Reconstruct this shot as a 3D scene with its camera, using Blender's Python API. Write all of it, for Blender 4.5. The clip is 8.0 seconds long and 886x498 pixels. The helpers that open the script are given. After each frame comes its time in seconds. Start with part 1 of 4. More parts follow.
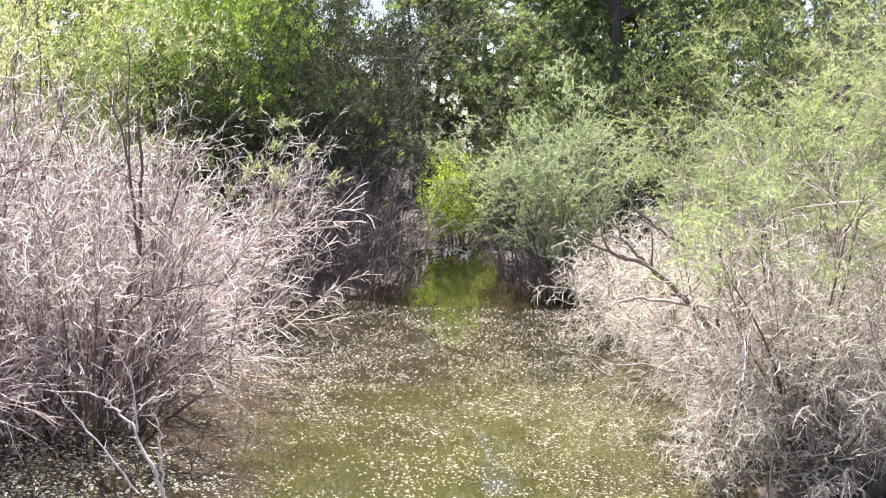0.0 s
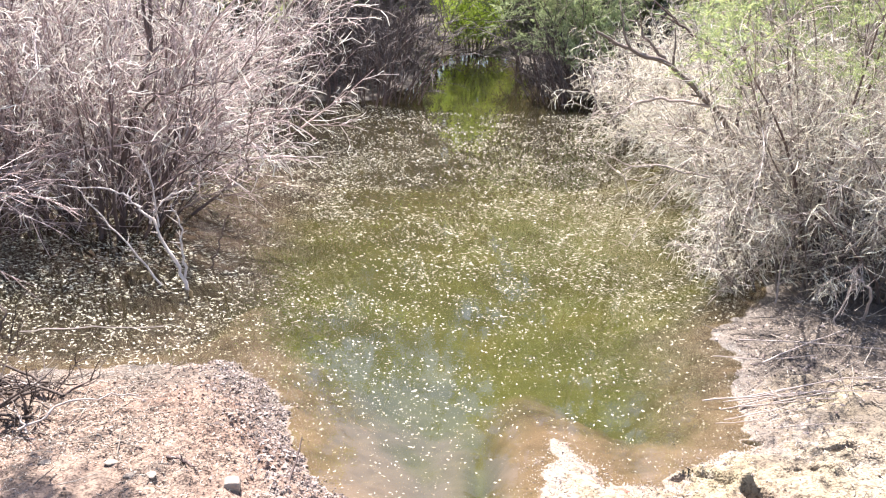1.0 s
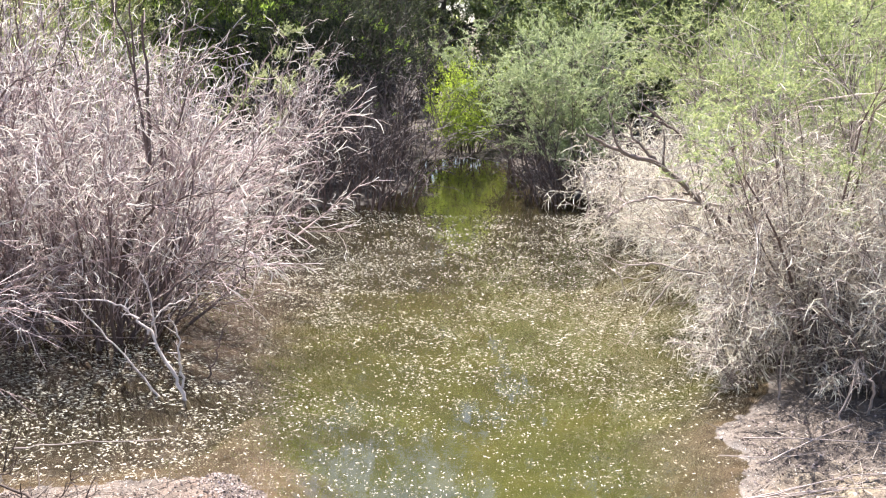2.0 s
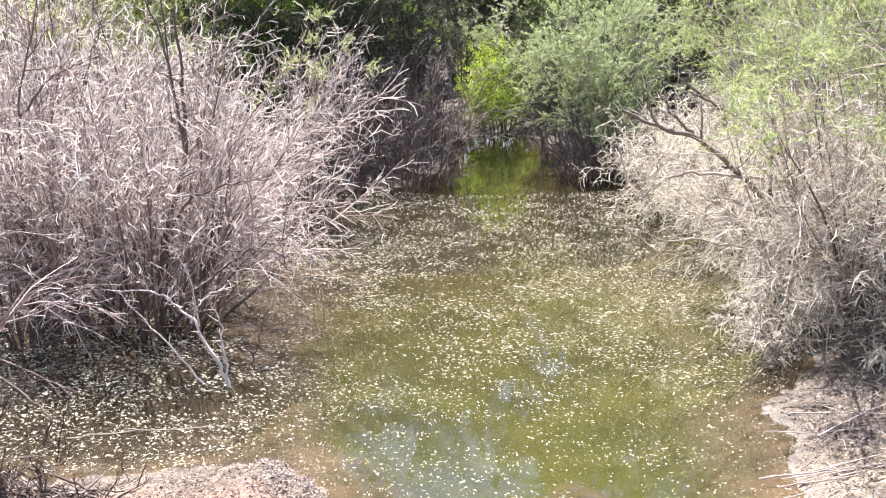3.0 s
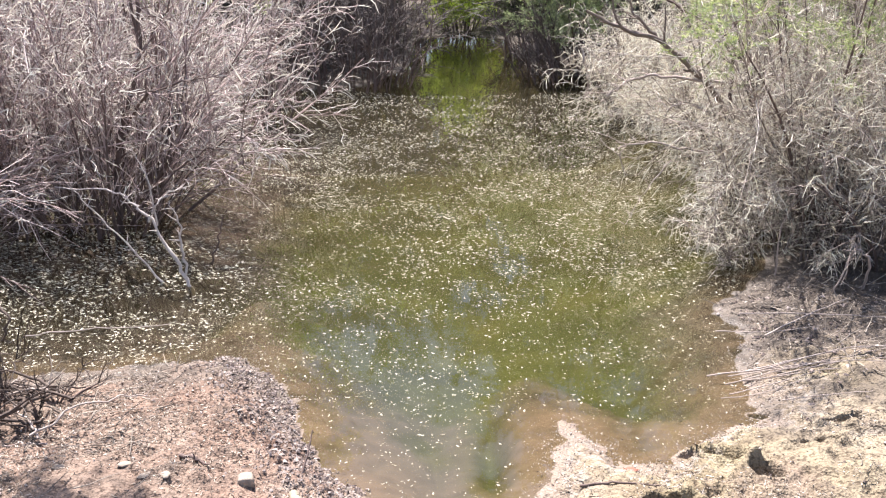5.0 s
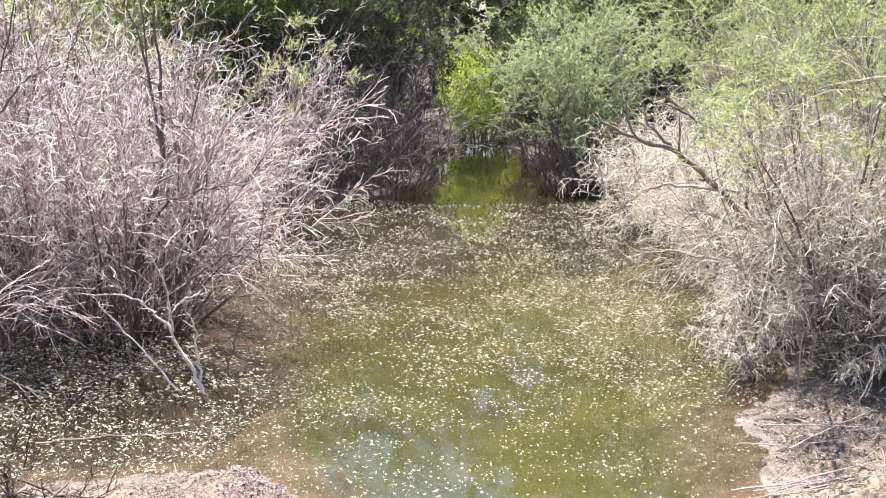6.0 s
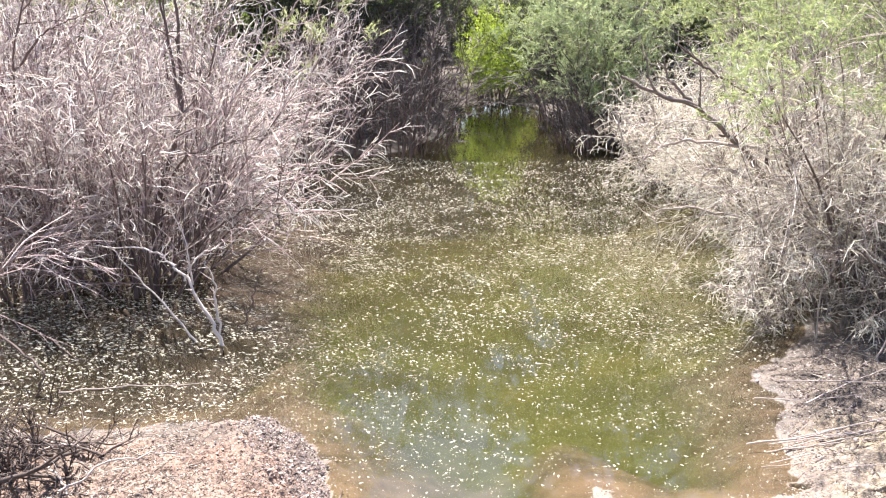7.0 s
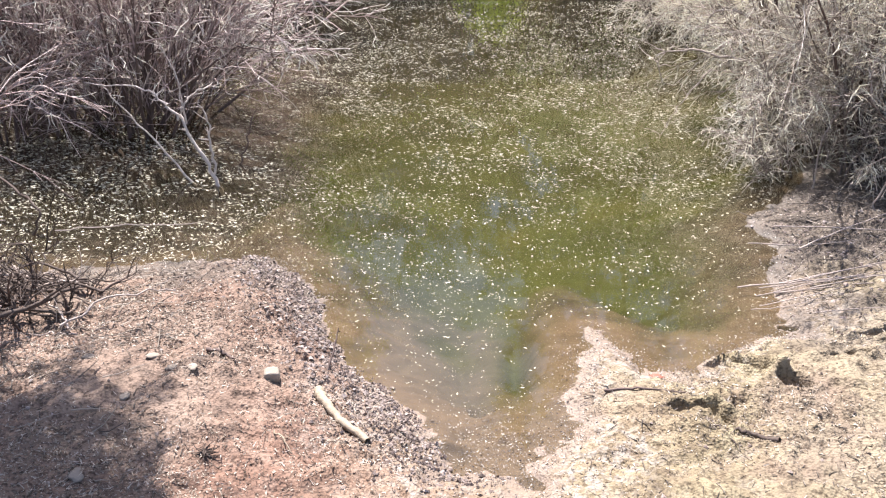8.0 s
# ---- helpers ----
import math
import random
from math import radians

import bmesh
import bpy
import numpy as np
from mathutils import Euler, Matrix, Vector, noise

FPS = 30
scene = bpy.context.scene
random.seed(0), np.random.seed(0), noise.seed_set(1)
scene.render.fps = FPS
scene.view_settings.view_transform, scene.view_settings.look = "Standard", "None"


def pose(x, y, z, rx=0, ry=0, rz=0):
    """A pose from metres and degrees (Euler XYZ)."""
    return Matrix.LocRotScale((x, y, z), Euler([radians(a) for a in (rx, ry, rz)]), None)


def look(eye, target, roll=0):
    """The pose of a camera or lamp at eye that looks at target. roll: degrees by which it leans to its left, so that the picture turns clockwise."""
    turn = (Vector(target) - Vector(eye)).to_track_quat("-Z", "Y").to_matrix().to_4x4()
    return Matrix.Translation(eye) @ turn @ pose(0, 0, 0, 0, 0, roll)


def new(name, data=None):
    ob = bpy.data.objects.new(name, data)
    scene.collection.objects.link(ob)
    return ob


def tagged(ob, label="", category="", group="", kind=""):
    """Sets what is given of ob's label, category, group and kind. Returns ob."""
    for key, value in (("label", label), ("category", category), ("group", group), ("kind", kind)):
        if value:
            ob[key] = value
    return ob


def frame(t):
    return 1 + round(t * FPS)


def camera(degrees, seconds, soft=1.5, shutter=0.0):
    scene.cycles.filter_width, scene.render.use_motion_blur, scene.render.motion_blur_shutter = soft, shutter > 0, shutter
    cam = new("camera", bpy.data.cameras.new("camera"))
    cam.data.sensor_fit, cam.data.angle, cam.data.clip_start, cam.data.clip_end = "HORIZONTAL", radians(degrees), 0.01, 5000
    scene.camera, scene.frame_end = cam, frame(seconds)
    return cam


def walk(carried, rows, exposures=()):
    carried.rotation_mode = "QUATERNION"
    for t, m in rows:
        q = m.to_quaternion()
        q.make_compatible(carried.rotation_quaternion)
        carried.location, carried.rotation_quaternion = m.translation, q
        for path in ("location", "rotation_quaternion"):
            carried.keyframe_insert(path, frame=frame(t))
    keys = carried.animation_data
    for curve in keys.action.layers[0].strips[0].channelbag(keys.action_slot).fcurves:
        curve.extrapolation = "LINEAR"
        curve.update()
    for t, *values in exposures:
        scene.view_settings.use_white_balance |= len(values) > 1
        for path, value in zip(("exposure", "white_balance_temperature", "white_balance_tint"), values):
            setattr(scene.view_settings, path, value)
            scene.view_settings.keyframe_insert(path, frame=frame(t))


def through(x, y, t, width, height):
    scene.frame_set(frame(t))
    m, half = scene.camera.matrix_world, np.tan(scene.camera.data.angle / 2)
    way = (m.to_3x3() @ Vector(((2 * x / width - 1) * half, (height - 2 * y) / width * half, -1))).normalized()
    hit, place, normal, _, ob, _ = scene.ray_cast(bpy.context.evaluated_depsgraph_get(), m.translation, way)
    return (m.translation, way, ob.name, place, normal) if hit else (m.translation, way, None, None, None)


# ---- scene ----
cam = camera(50.45, 8.0, soft=1.2)


def at_eye(t, x, y, z, yaw, pitch, roll):
    turn = Euler((radians(90 + pitch), 0, radians(yaw))).to_matrix().to_4x4()
    return t, Matrix.Translation((x, y, z)) @ turn @ pose(0, 0, 0, 0, 0, roll)


# seconds, place of the eye in metres, then yaw, pitch and roll in degrees
PATH = [
    at_eye(0.00, 0.014, -0.000, 1.757, 0.00, -6.50, 1.37),
    at_eye(0.50, 0.021, -0.002, 1.724, 0.79, -8.21, 1.25),
    at_eye(0.70, 0.020, -0.001, 1.710, 0.88, -12.59, 1.35),
    at_eye(0.90, 0.017, -0.001, 1.696, 0.78, -16.32, 1.53),
    at_eye(1.00, 0.015, -0.002, 1.691, 0.68, -17.96, 1.57),
    at_eye(1.10, 0.012, -0.005, 1.689, 0.54, -19.40, 1.46),
    at_eye(1.20, 0.011, -0.008, 1.690, 0.36, -20.58, 1.30),
    at_eye(1.50, 0.010, -0.015, 1.695, 0.50, -20.07, 0.84),
    at_eye(1.60, 0.012, -0.013, 1.699, 0.86, -18.76, 0.78),
    at_eye(1.70, 0.012, -0.009, 1.702, 0.56, -17.20, 0.66),
    at_eye(1.90, 0.010, -0.008, 1.704, 0.48, -13.70, 0.40),
    at_eye(2.10, 0.005, -0.004, 1.709, 0.61, -10.01, -0.14),
    at_eye(2.30, 0.000, 0.000, 1.715, 0.90, -6.99, -0.78),
    at_eye(2.50, -0.005, 0.004, 1.721, 1.31, -5.49, -1.38),
    at_eye(2.65, -0.008, 0.006, 1.725, 1.69, -5.87, -1.71),
    at_eye(2.80, -0.009, 0.007, 1.726, 2.10, -7.96, -1.85),
    at_eye(3.00, -0.013, 0.006, 1.717, 2.67, -13.05, -1.89),
    at_eye(3.20, -0.013, 0.003, 1.703, 3.27, -17.96, -1.54),
    at_eye(3.30, -0.014, 0.001, 1.698, 3.57, -20.61, -1.42),
    at_eye(3.50, -0.017, -0.001, 1.693, 3.71, -23.19, -1.24),
    at_eye(4.00, -0.012, -0.004, 1.701, 2.42, -22.36, -0.71),
    at_eye(4.50, -0.009, 0.003, 1.703, 0.81, -21.03, -0.36),
    at_eye(4.90, -0.005, -0.004, 1.714, 0.49, -19.93, -0.64),
    at_eye(5.00, -0.005, -0.006, 1.717, 0.38, -19.08, -0.76),
    at_eye(5.10, -0.008, -0.007, 1.719, 0.17, -17.55, -1.01),
    at_eye(5.20, -0.009, -0.006, 1.719, 0.26, -15.95, -1.11),
    at_eye(5.40, -0.008, -0.005, 1.718, 0.29, -13.57, -1.13),
    at_eye(5.60, -0.006, -0.000, 1.716, 0.56, -12.46, -1.04),
    at_eye(5.85, -0.003, 0.006, 1.713, 1.07, -12.30, -0.86),
    at_eye(6.10, -0.001, 0.012, 1.711, 1.59, -12.82, -0.73),
    at_eye(6.30, -0.000, 0.013, 1.710, 1.86, -13.25, -0.77),
    at_eye(6.50, 0.000, 0.009, 1.707, 2.05, -13.55, -0.88),
    at_eye(7.00, -0.008, -0.001, 1.687, 2.44, -14.95, -0.73),
    at_eye(7.10, -0.007, -0.001, 1.680, 2.66, -17.16, -0.34),
    at_eye(7.20, -0.002, 0.002, 1.673, 2.84, -19.29, 0.05),
    at_eye(7.30, -0.003, 0.006, 1.669, 3.02, -21.01, -0.08),
    at_eye(7.40, -0.004, 0.010, 1.666, 2.84, -22.44, -0.26),
    at_eye(7.50, -0.005, 0.012, 1.665, 2.77, -23.31, -0.31),
    at_eye(8.00, -0.003, 0.019, 1.663, 2.37, -24.31, -0.10),
]
# the camera closes down when it looks at the sunlit mud
walk(cam, PATH, [(0.0, 2.11, 6280, 15), (0.5, 2.17, 6280, 15), (1.0, 2.08, 6280, 15), (1.5, 1.82, 6280, 15), (1.9, 1.94, 6280, 15), (2.5, 2.13, 6280, 15), (3.0, 2.11, 6280, 15), (3.5, 1.80, 6280, 15), (4.0, 1.68, 6280, 15), (5.0, 1.68, 6280, 15), (5.6, 1.89, 6280, 15), (6.5, 2.12, 6280, 15), (7.0, 2.09, 6280, 15), (7.5, 1.81, 6280, 15), (8.0, 1.59, 6280, 15)])

# ---------------------------------------------------------------- daylight
SUN_AZ, SUN_EL = radians(-24), radians(63)      # from +y towards +x
sky_world = bpy.data.worlds.new("sky")
scene.world = sky_world
sky_world.use_nodes = True
wn = sky_world.node_tree.nodes
sky = wn.new("ShaderNodeTexSky")
sky.sky_type, sky.sun_disc = "NISHITA", False
sky.dust_density = 2.2
sky.sun_elevation, sky.sun_rotation = SUN_EL, SUN_AZ % (2 * math.pi)
sky_world.node_tree.links.new(sky.outputs[0], wn["Background"].inputs[0])
wn["Background"].inputs[1].default_value = 0.08
sun_data = bpy.data.lights.new("sun", "SUN")
sun_data.energy, sun_data.angle, sun_data.color = 5.0, radians(0.5), (1.0, 0.95, 0.87)
sun = new("sun", sun_data)
to_sun = Vector((math.sin(SUN_AZ) * math.cos(SUN_EL), math.cos(SUN_AZ) * math.cos(SUN_EL), math.sin(SUN_EL)))
sun.matrix_world = look(to_sun * 50, (0, 0, 0))


# ---------------------------------------------------------------- materials
class Nodes:
    """A node material under construction."""

    def __init__(self, name):
        self.m = bpy.data.materials.new(name)
        self.m.use_nodes = True
        self.t = self.m.node_tree
        self.t.nodes.clear()
        self.out = self.t.nodes.new("ShaderNodeOutputMaterial")

    def n(self, kind, **sets):
        node = self.t.nodes.new(kind)
        for key, value in sets.items():
            node.inputs[key.replace("_", " ")].default_value = value
        return node

    def link(self, a, b):
        self.t.links.new(a, b)

    def ramp(self, fac, stops):
        r = self.t.nodes.new("ShaderNodeValToRGB")
        el = r.color_ramp.elements
        while len(el) < len(stops):
            el.new(0.5)
        for e, (p, c) in zip(el, stops):
            e.position, e.color = p, (*c, 1)
        self.link(fac, r.inputs[0])
        return r.outputs[0]

    def noise(self, scale, detail=4.0, rough=0.55):
        node = self.n("ShaderNodeTexNoise", Scale=scale, Detail=detail, Roughness=rough)
        self.link(self.place(), node.inputs["Vector"])
        return node.outputs[0]

    def place(self):
        return self.t.nodes.new("ShaderNodeNewGeometry").outputs["Position"]

    def island(self):
        return self.t.nodes.new("ShaderNodeNewGeometry").outputs["Random Per Island"]

    def mix(self, fac, a, b, how="MIX"):
        x = self.t.nodes.new("ShaderNodeMix")
        x.data_type, x.blend_type = "RGBA", how
        for sock, val in ((x.inputs[0], fac), (x.inputs[6], a), (x.inputs[7], b)):
            if isinstance(val, (int, float)):
                sock.default_value = val
            elif isinstance(val, tuple):
                sock.default_value = (*val, 1)
            else:
                self.link(val, sock)
        return x.outputs[2]

    def bump(self, height, dist, strength=1.0):
        b = self.n("ShaderNodeBump", Strength=strength, Distance=dist)
        self.link(height, b.inputs["Height"])
        return b.outputs[0]


def twig_material(name, tones, rough=0.75, grain=60.0):
    k = Nodes(name)
    col = k.ramp(k.island(), tones)
    col = k.mix(k.noise(grain, 3), col, k.mix(1.0, col, (0.55, 0.52, 0.5), "MULTIPLY"))
    p = k.n("ShaderNodeBsdfPrincipled", Roughness=rough)
    k.link(col, p.inputs["Base Color"])
    k.link(k.bump(k.noise(grain * 5, 2), 0.002, 0.5), p.inputs["Normal"])
    k.link(p.outputs[0], k.out.inputs[0])
    return k.m


def leaf_material(name, tones, through=0.45, rough=0.62, glow=(1.0, 1.05, 0.5)):
    k = Nodes(name)
    col = k.ramp(k.island(), tones)
    col = k.mix(k.noise(1.6, 2), col, k.mix(1.0, col, (0.72, 0.8, 0.7), "MULTIPLY"))
    p = k.n("ShaderNodeBsdfPrincipled", Roughness=rough)
    k.link(col, p.inputs["Base Color"])
    p.inputs["Specular IOR Level"].default_value = 0.3
    tr = k.n("ShaderNodeBsdfTranslucent")
    k.link(k.mix(1.0, col, glow, "MULTIPLY"), tr.inputs[0])
    ms = k.n("ShaderNodeMixShader", Fac=through)
    k.link(p.outputs[0], ms.inputs[1])
    k.link(tr.outputs[0], ms.inputs[2])
    k.link(ms.outputs[0], k.out.inputs[0])
    return k.m


def ground_material():
    k = Nodes("mud")
    sep = k.n("ShaderNodeSeparateXYZ")
    k.link(k.place(), sep.inputs[0])
    big, mid, fine = k.noise(1.1, 3), k.noise(9, 4), k.noise(70, 3)
    # red clay on one side of the inlet, pale yellow silt on the other
    drift = k.n("ShaderNodeMath")
    drift.operation = "MULTIPLY_ADD"
    k.link(k.noise(0.8, 4), drift.inputs[0])
    drift.inputs[1].default_value = 2.2
    k.link(sep.outputs["X"], drift.inputs[2])
    side = k.n("ShaderNodeMapRange", From_Min=0.55, From_Max=1.6)
    k.link(drift.outputs[0], side.inputs[0])
    clay = k.ramp(mid, [(0.28, (0.083, 0.045, 0.031)), (0.5, (0.182, 0.106, 0.075)), (0.72, (0.272, 0.184, 0.140))])
    silt = k.ramp(mid, [(0.28, (0.105, 0.078, 0.046)), (0.5, (0.205, 0.165, 0.100)), (0.72, (0.285, 0.240, 0.152))])
    rust = k.ramp(k.noise(3.2, 5, 0.65), [(0.50, (0, 0, 0)), (0.66, (0.75, 0.75, 0.75))])
    silt = k.mix(rust, silt, k.mix(fine, (0.115, 0.074, 0.050), (0.215, 0.150, 0.108)))
    dry = k.mix(side.outputs[0], clay, silt)
    dry = k.mix(k.ramp(big, [(0.45, (0, 0, 0)), (0.62, (0.45, 0.45, 0.45))]), dry, (0.235, 0.19, 0.15))
    dry = k.mix(k.ramp(fine, [(0.36, (1, 1, 1)), (0.50, (0, 0, 0))]), dry, k.mix(1.0, dry, (0.42, 0.38, 0.35), "MULTIPLY"))
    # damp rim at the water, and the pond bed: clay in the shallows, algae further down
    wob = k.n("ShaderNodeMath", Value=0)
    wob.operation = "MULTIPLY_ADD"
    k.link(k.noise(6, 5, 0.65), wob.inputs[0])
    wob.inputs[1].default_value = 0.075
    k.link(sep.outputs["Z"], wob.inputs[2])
    rise = k.n("ShaderNodeMapRange", From_Min=0.042, From_Max=0.080)
    k.link(wob.outputs[0], rise.inputs[0])
    damp = k.mix(k.mix(0.5, mid, k.noise(24, 4)), (0.110, 0.078, 0.056), (0.275, 0.210, 0.164))
    crust = k.ramp(k.noise(26, 4, 0.7), [(0.46, (0, 0, 0)), (0.60, (1, 1, 1))])
    rim = k.n("ShaderNodeMapRange", From_Min=0.135, From_Max=0.06)
    k.link(wob.outputs[0], rim.inputs[0])
    salt = k.mix(1.0, k.mix(1.0, crust, k.ramp(k.noise(2.6, 2), [(0.36, (0, 0, 0)), (0.52, (1, 1, 1))]), "MULTIPLY"), rim.outputs[0], "MULTIPLY")
    dry = k.mix(salt, dry, k.mix(fine, (0.17, 0.145, 0.122), (0.44, 0.405, 0.372)))
    land = k.mix(rise.outputs[0], damp, dry)
    edge = k.n("ShaderNodeMath")
    edge.operation = "MULTIPLY_ADD"
    k.link(k.noise(3.5, 4), edge.inputs[0])
    edge.inputs[1].default_value = 2.6
    k.link(sep.outputs["Y"], edge.inputs[2])
    far = k.n("ShaderNodeMapRange", From_Min=4.15, From_Max=5.0)
    k.link(edge.outputs[0], far.inputs[0])
    land = k.mix(far.outputs[0], land, k.ramp(mid, [(0.3, (0.045, 0.035, 0.028)), (0.7, (0.12, 0.095, 0.075))]))
    # the tone by depth also stands in for the murk of the water
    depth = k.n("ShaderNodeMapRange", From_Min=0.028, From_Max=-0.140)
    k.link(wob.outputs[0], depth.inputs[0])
    algae_murk = k.ramp(k.noise(2.2, 4), [(0.3, (0.028, 0.038, 0.008)), (0.55, (0.056, 0.069, 0.014)), (0.75, (0.092, 0.097, 0.024))])
    # reflected brush and trees painted into the bed: grey under brush, brown further out
    lee = k.n("ShaderNodeMath")
    lee.operation = "MULTIPLY_ADD"
    k.link(k.noise(1.7, 3), lee.inputs[0])
    lee.inputs[1].default_value = 0.9
    k.link(sep.outputs["X"], lee.inputs[2])
    under = k.n("ShaderNodeMapRange", From_Min=-0.55, From_Max=-1.05)
    k.link(lee.outputs[0], under.inputs[0])
    reflection_brown = k.n("ShaderNodeMapRange", From_Min=5.4, From_Max=9.0, To_Max=0.6)
    k.link(edge.outputs[0], reflection_brown.inputs[0])
    algae_murk = k.mix(reflection_brown.outputs[0], algae_murk, k.ramp(mid, [(0.3, (0.040, 0.033, 0.014)), (0.7, (0.078, 0.063, 0.030))]))
    algae_murk = k.mix(under.outputs[0], algae_murk, k.ramp(mid, [(0.3, (0.058, 0.046, 0.042)), (0.7, (0.138, 0.110, 0.101))]))
    # sky reflection put into the bed of the trodden inlet as grey
    inlet_x, inlet_y = k.n("ShaderNodeMapRange", From_Min=0.10, From_Max=0.0), k.n("ShaderNodeMapRange", From_Min=4.9, From_Max=4.2)
    k.link(sep.outputs["X"], inlet_x.inputs[0])
    k.link(edge.outputs[0], inlet_y.inputs[0])
    sky_grey = k.mix(1.0, inlet_x.outputs[0], inlet_y.outputs[0], "MULTIPLY")
    algae_murk = k.mix(k.mix(1.0, sky_grey, (0.85, 0.85, 0.85), "MULTIPLY"), algae_murk, k.mix(mid, (0.095, 0.082, 0.074), (0.165, 0.146, 0.134)))
    col = k.mix(depth.outputs[0], land, algae_murk)
    p = k.n("ShaderNodeBsdfPrincipled", Roughness=0.85)
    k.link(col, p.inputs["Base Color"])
    wet = k.n("ShaderNodeMapRange", From_Min=0.02, From_Max=0.065, To_Min=0.36, To_Max=0.9)
    k.link(wob.outputs[0], wet.inputs[0])
    k.link(wet.outputs[0], p.inputs["Roughness"])
    gleam = k.n("ShaderNodeMapRange", From_Min=-0.004, From_Max=0.004, To_Min=0.0, To_Max=0.5)
    k.link(sep.outputs["Z"], gleam.inputs[0])
    k.link(gleam.outputs[0], p.inputs["Specular IOR Level"])
    crumb = k.n("ShaderNodeTexVoronoi", Scale=120.0)
    k.link(k.place(), crumb.inputs["Vector"])
    rough_skin = k.n("ShaderNodeBump", Distance=0.015)
    k.link(k.mix(0.3, k.mix(0.5, mid, fine), crumb.outputs["Distance"]), rough_skin.inputs["Height"])
    grit = k.n("ShaderNodeMapRange", From_Min=0.02, From_Max=0.05, To_Min=0.06, To_Max=0.9)
    k.link(wob.outputs[0], grit.inputs[0])
    k.link(grit.outputs[0], rough_skin.inputs["Strength"])
    k.link(rough_skin.outputs[0], p.inputs["Normal"])
    k.link(p.outputs[0], k.out.inputs[0])
    return k.m


def water_material():
    k = Nodes("pond_water")
    clear = k.n("ShaderNodeBsdfTransparent", Color=(0.79, 0.755, 0.665, 1))
    silt = k.n("ShaderNodeBsdfDiffuse", Color=(0.120, 0.103, 0.062, 1))
    body = k.n("ShaderNodeMixShader", Fac=0.14)
    k.link(clear.outputs[0], body.inputs[1])
    k.link(silt.outputs[0], body.inputs[2])
    gl = k.n("ShaderNodeBsdfGlossy", Roughness=0.03)
    k.link(k.bump(k.noise(7, 2), 0.003, 0.17), gl.inputs["Normal"])
    fr = k.n("ShaderNodeFresnel", IOR=1.52)
    ms = k.n("ShaderNodeMixShader")
    k.link(fr.outputs[0], ms.inputs[0])
    k.link(body.outputs[0], ms.inputs[1])
    k.link(gl.outputs[0], ms.inputs[2])
    k.link(ms.outputs[0], k.out.inputs[0])
    return k.m


def plain_material(name, a, b, scale, rough=0.8, depth=0.004):
    k = Nodes(name)
    col = k.mix(k.noise(scale, 4), a, b)
    p = k.n("ShaderNodeBsdfPrincipled", Roughness=rough)
    k.link(col, p.inputs["Base Color"])
    k.link(k.bump(k.noise(scale * 3, 3), depth, 0.7), p.inputs["Normal"])
    k.link(p.outputs[0], k.out.inputs[0])
    return k.m


M_GROUND = ground_material()
M_WATER = water_material()
M_DEAD = twig_material("dead_twigs", [(0.0, (0.18, 0.125, 0.120)), (0.4, (0.37, 0.278, 0.268)), (0.8, (0.60, 0.485, 0.47)), (1.0, (0.82, 0.72, 0.70))])
M_DRY = twig_material("dry_twigs", [(0.0, (0.15, 0.115, 0.10)), (0.4, (0.34, 0.28, 0.25)), (0.8, (0.57, 0.49, 0.445)), (1.0, (0.80, 0.73, 0.67))])
# twigs with the shade of the brush put into their colour
M_DARK = twig_material("shade_toned_twigs", [(0.0, (0.06, 0.046, 0.044)), (0.6, (0.125, 0.098, 0.093)), (1.0, (0.24, 0.20, 0.19))])
M_GREY_STEM = twig_material("weathered_stems", [(0.0, (0.11, 0.085, 0.075)), (1.0, (0.30, 0.245, 0.215))], 0.85, 40)
M_DEAD_SPRAY = leaf_material("bleached_sprays", [(0.0, (0.50, 0.42, 0.40)), (0.5, (0.72, 0.65, 0.62)), (1.0, (0.86, 0.82, 0.80))], 0.4, 0.7, (1.0, 0.97, 0.95))
M_DRY_SPRAY = leaf_material("straw_sprays", [(0.0, (0.46, 0.39, 0.345)), (0.5, (0.70, 0.63, 0.565)), (1.0, (0.86, 0.82, 0.77))], 0.4, 0.7, (1.0, 0.97, 0.9))
M_BONE = twig_material("bleached_bark", [(0.0, (0.46, 0.39, 0.36)), (1.0, (0.80, 0.73, 0.69))], 0.8, 90)
M_STEM = twig_material("stem_bark", [(0.0, (0.08, 0.054, 0.048)), (1.0, (0.19, 0.136, 0.121))], 0.85, 40)
M_BARK = plain_material("bark", (0.045, 0.036, 0.030), (0.115, 0.095, 0.078), 14, 0.9, 0.02)
M_WILLOW = leaf_material("willow_leaves", [(0.0, (0.15, 0.23, 0.05)), (0.5, (0.25, 0.34, 0.085)), (1.0, (0.40, 0.47, 0.18))], 0.58, glow=(1.0, 1.03, 0.62))
M_LIME = leaf_material("young_willow_leaves", [(0.0, (0.33, 0.43, 0.07)), (1.0, (0.53, 0.60, 0.17))], 0.64, glow=(1.0, 1.03, 0.6))
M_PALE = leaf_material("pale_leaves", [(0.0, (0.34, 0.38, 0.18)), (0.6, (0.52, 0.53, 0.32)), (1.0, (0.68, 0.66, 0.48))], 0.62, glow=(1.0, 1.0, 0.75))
# olive, darkened further to hold the deep shade of the thicket
M_OLIVE = leaf_material("shaded_olive_leaves", [(0.0, (0.030, 0.039, 0.026)), (0.6, (0.066, 0.077, 0.050)), (1.0, (0.145, 0.157, 0.108))], 0.4, glow=(1.0, 1.0, 0.7))
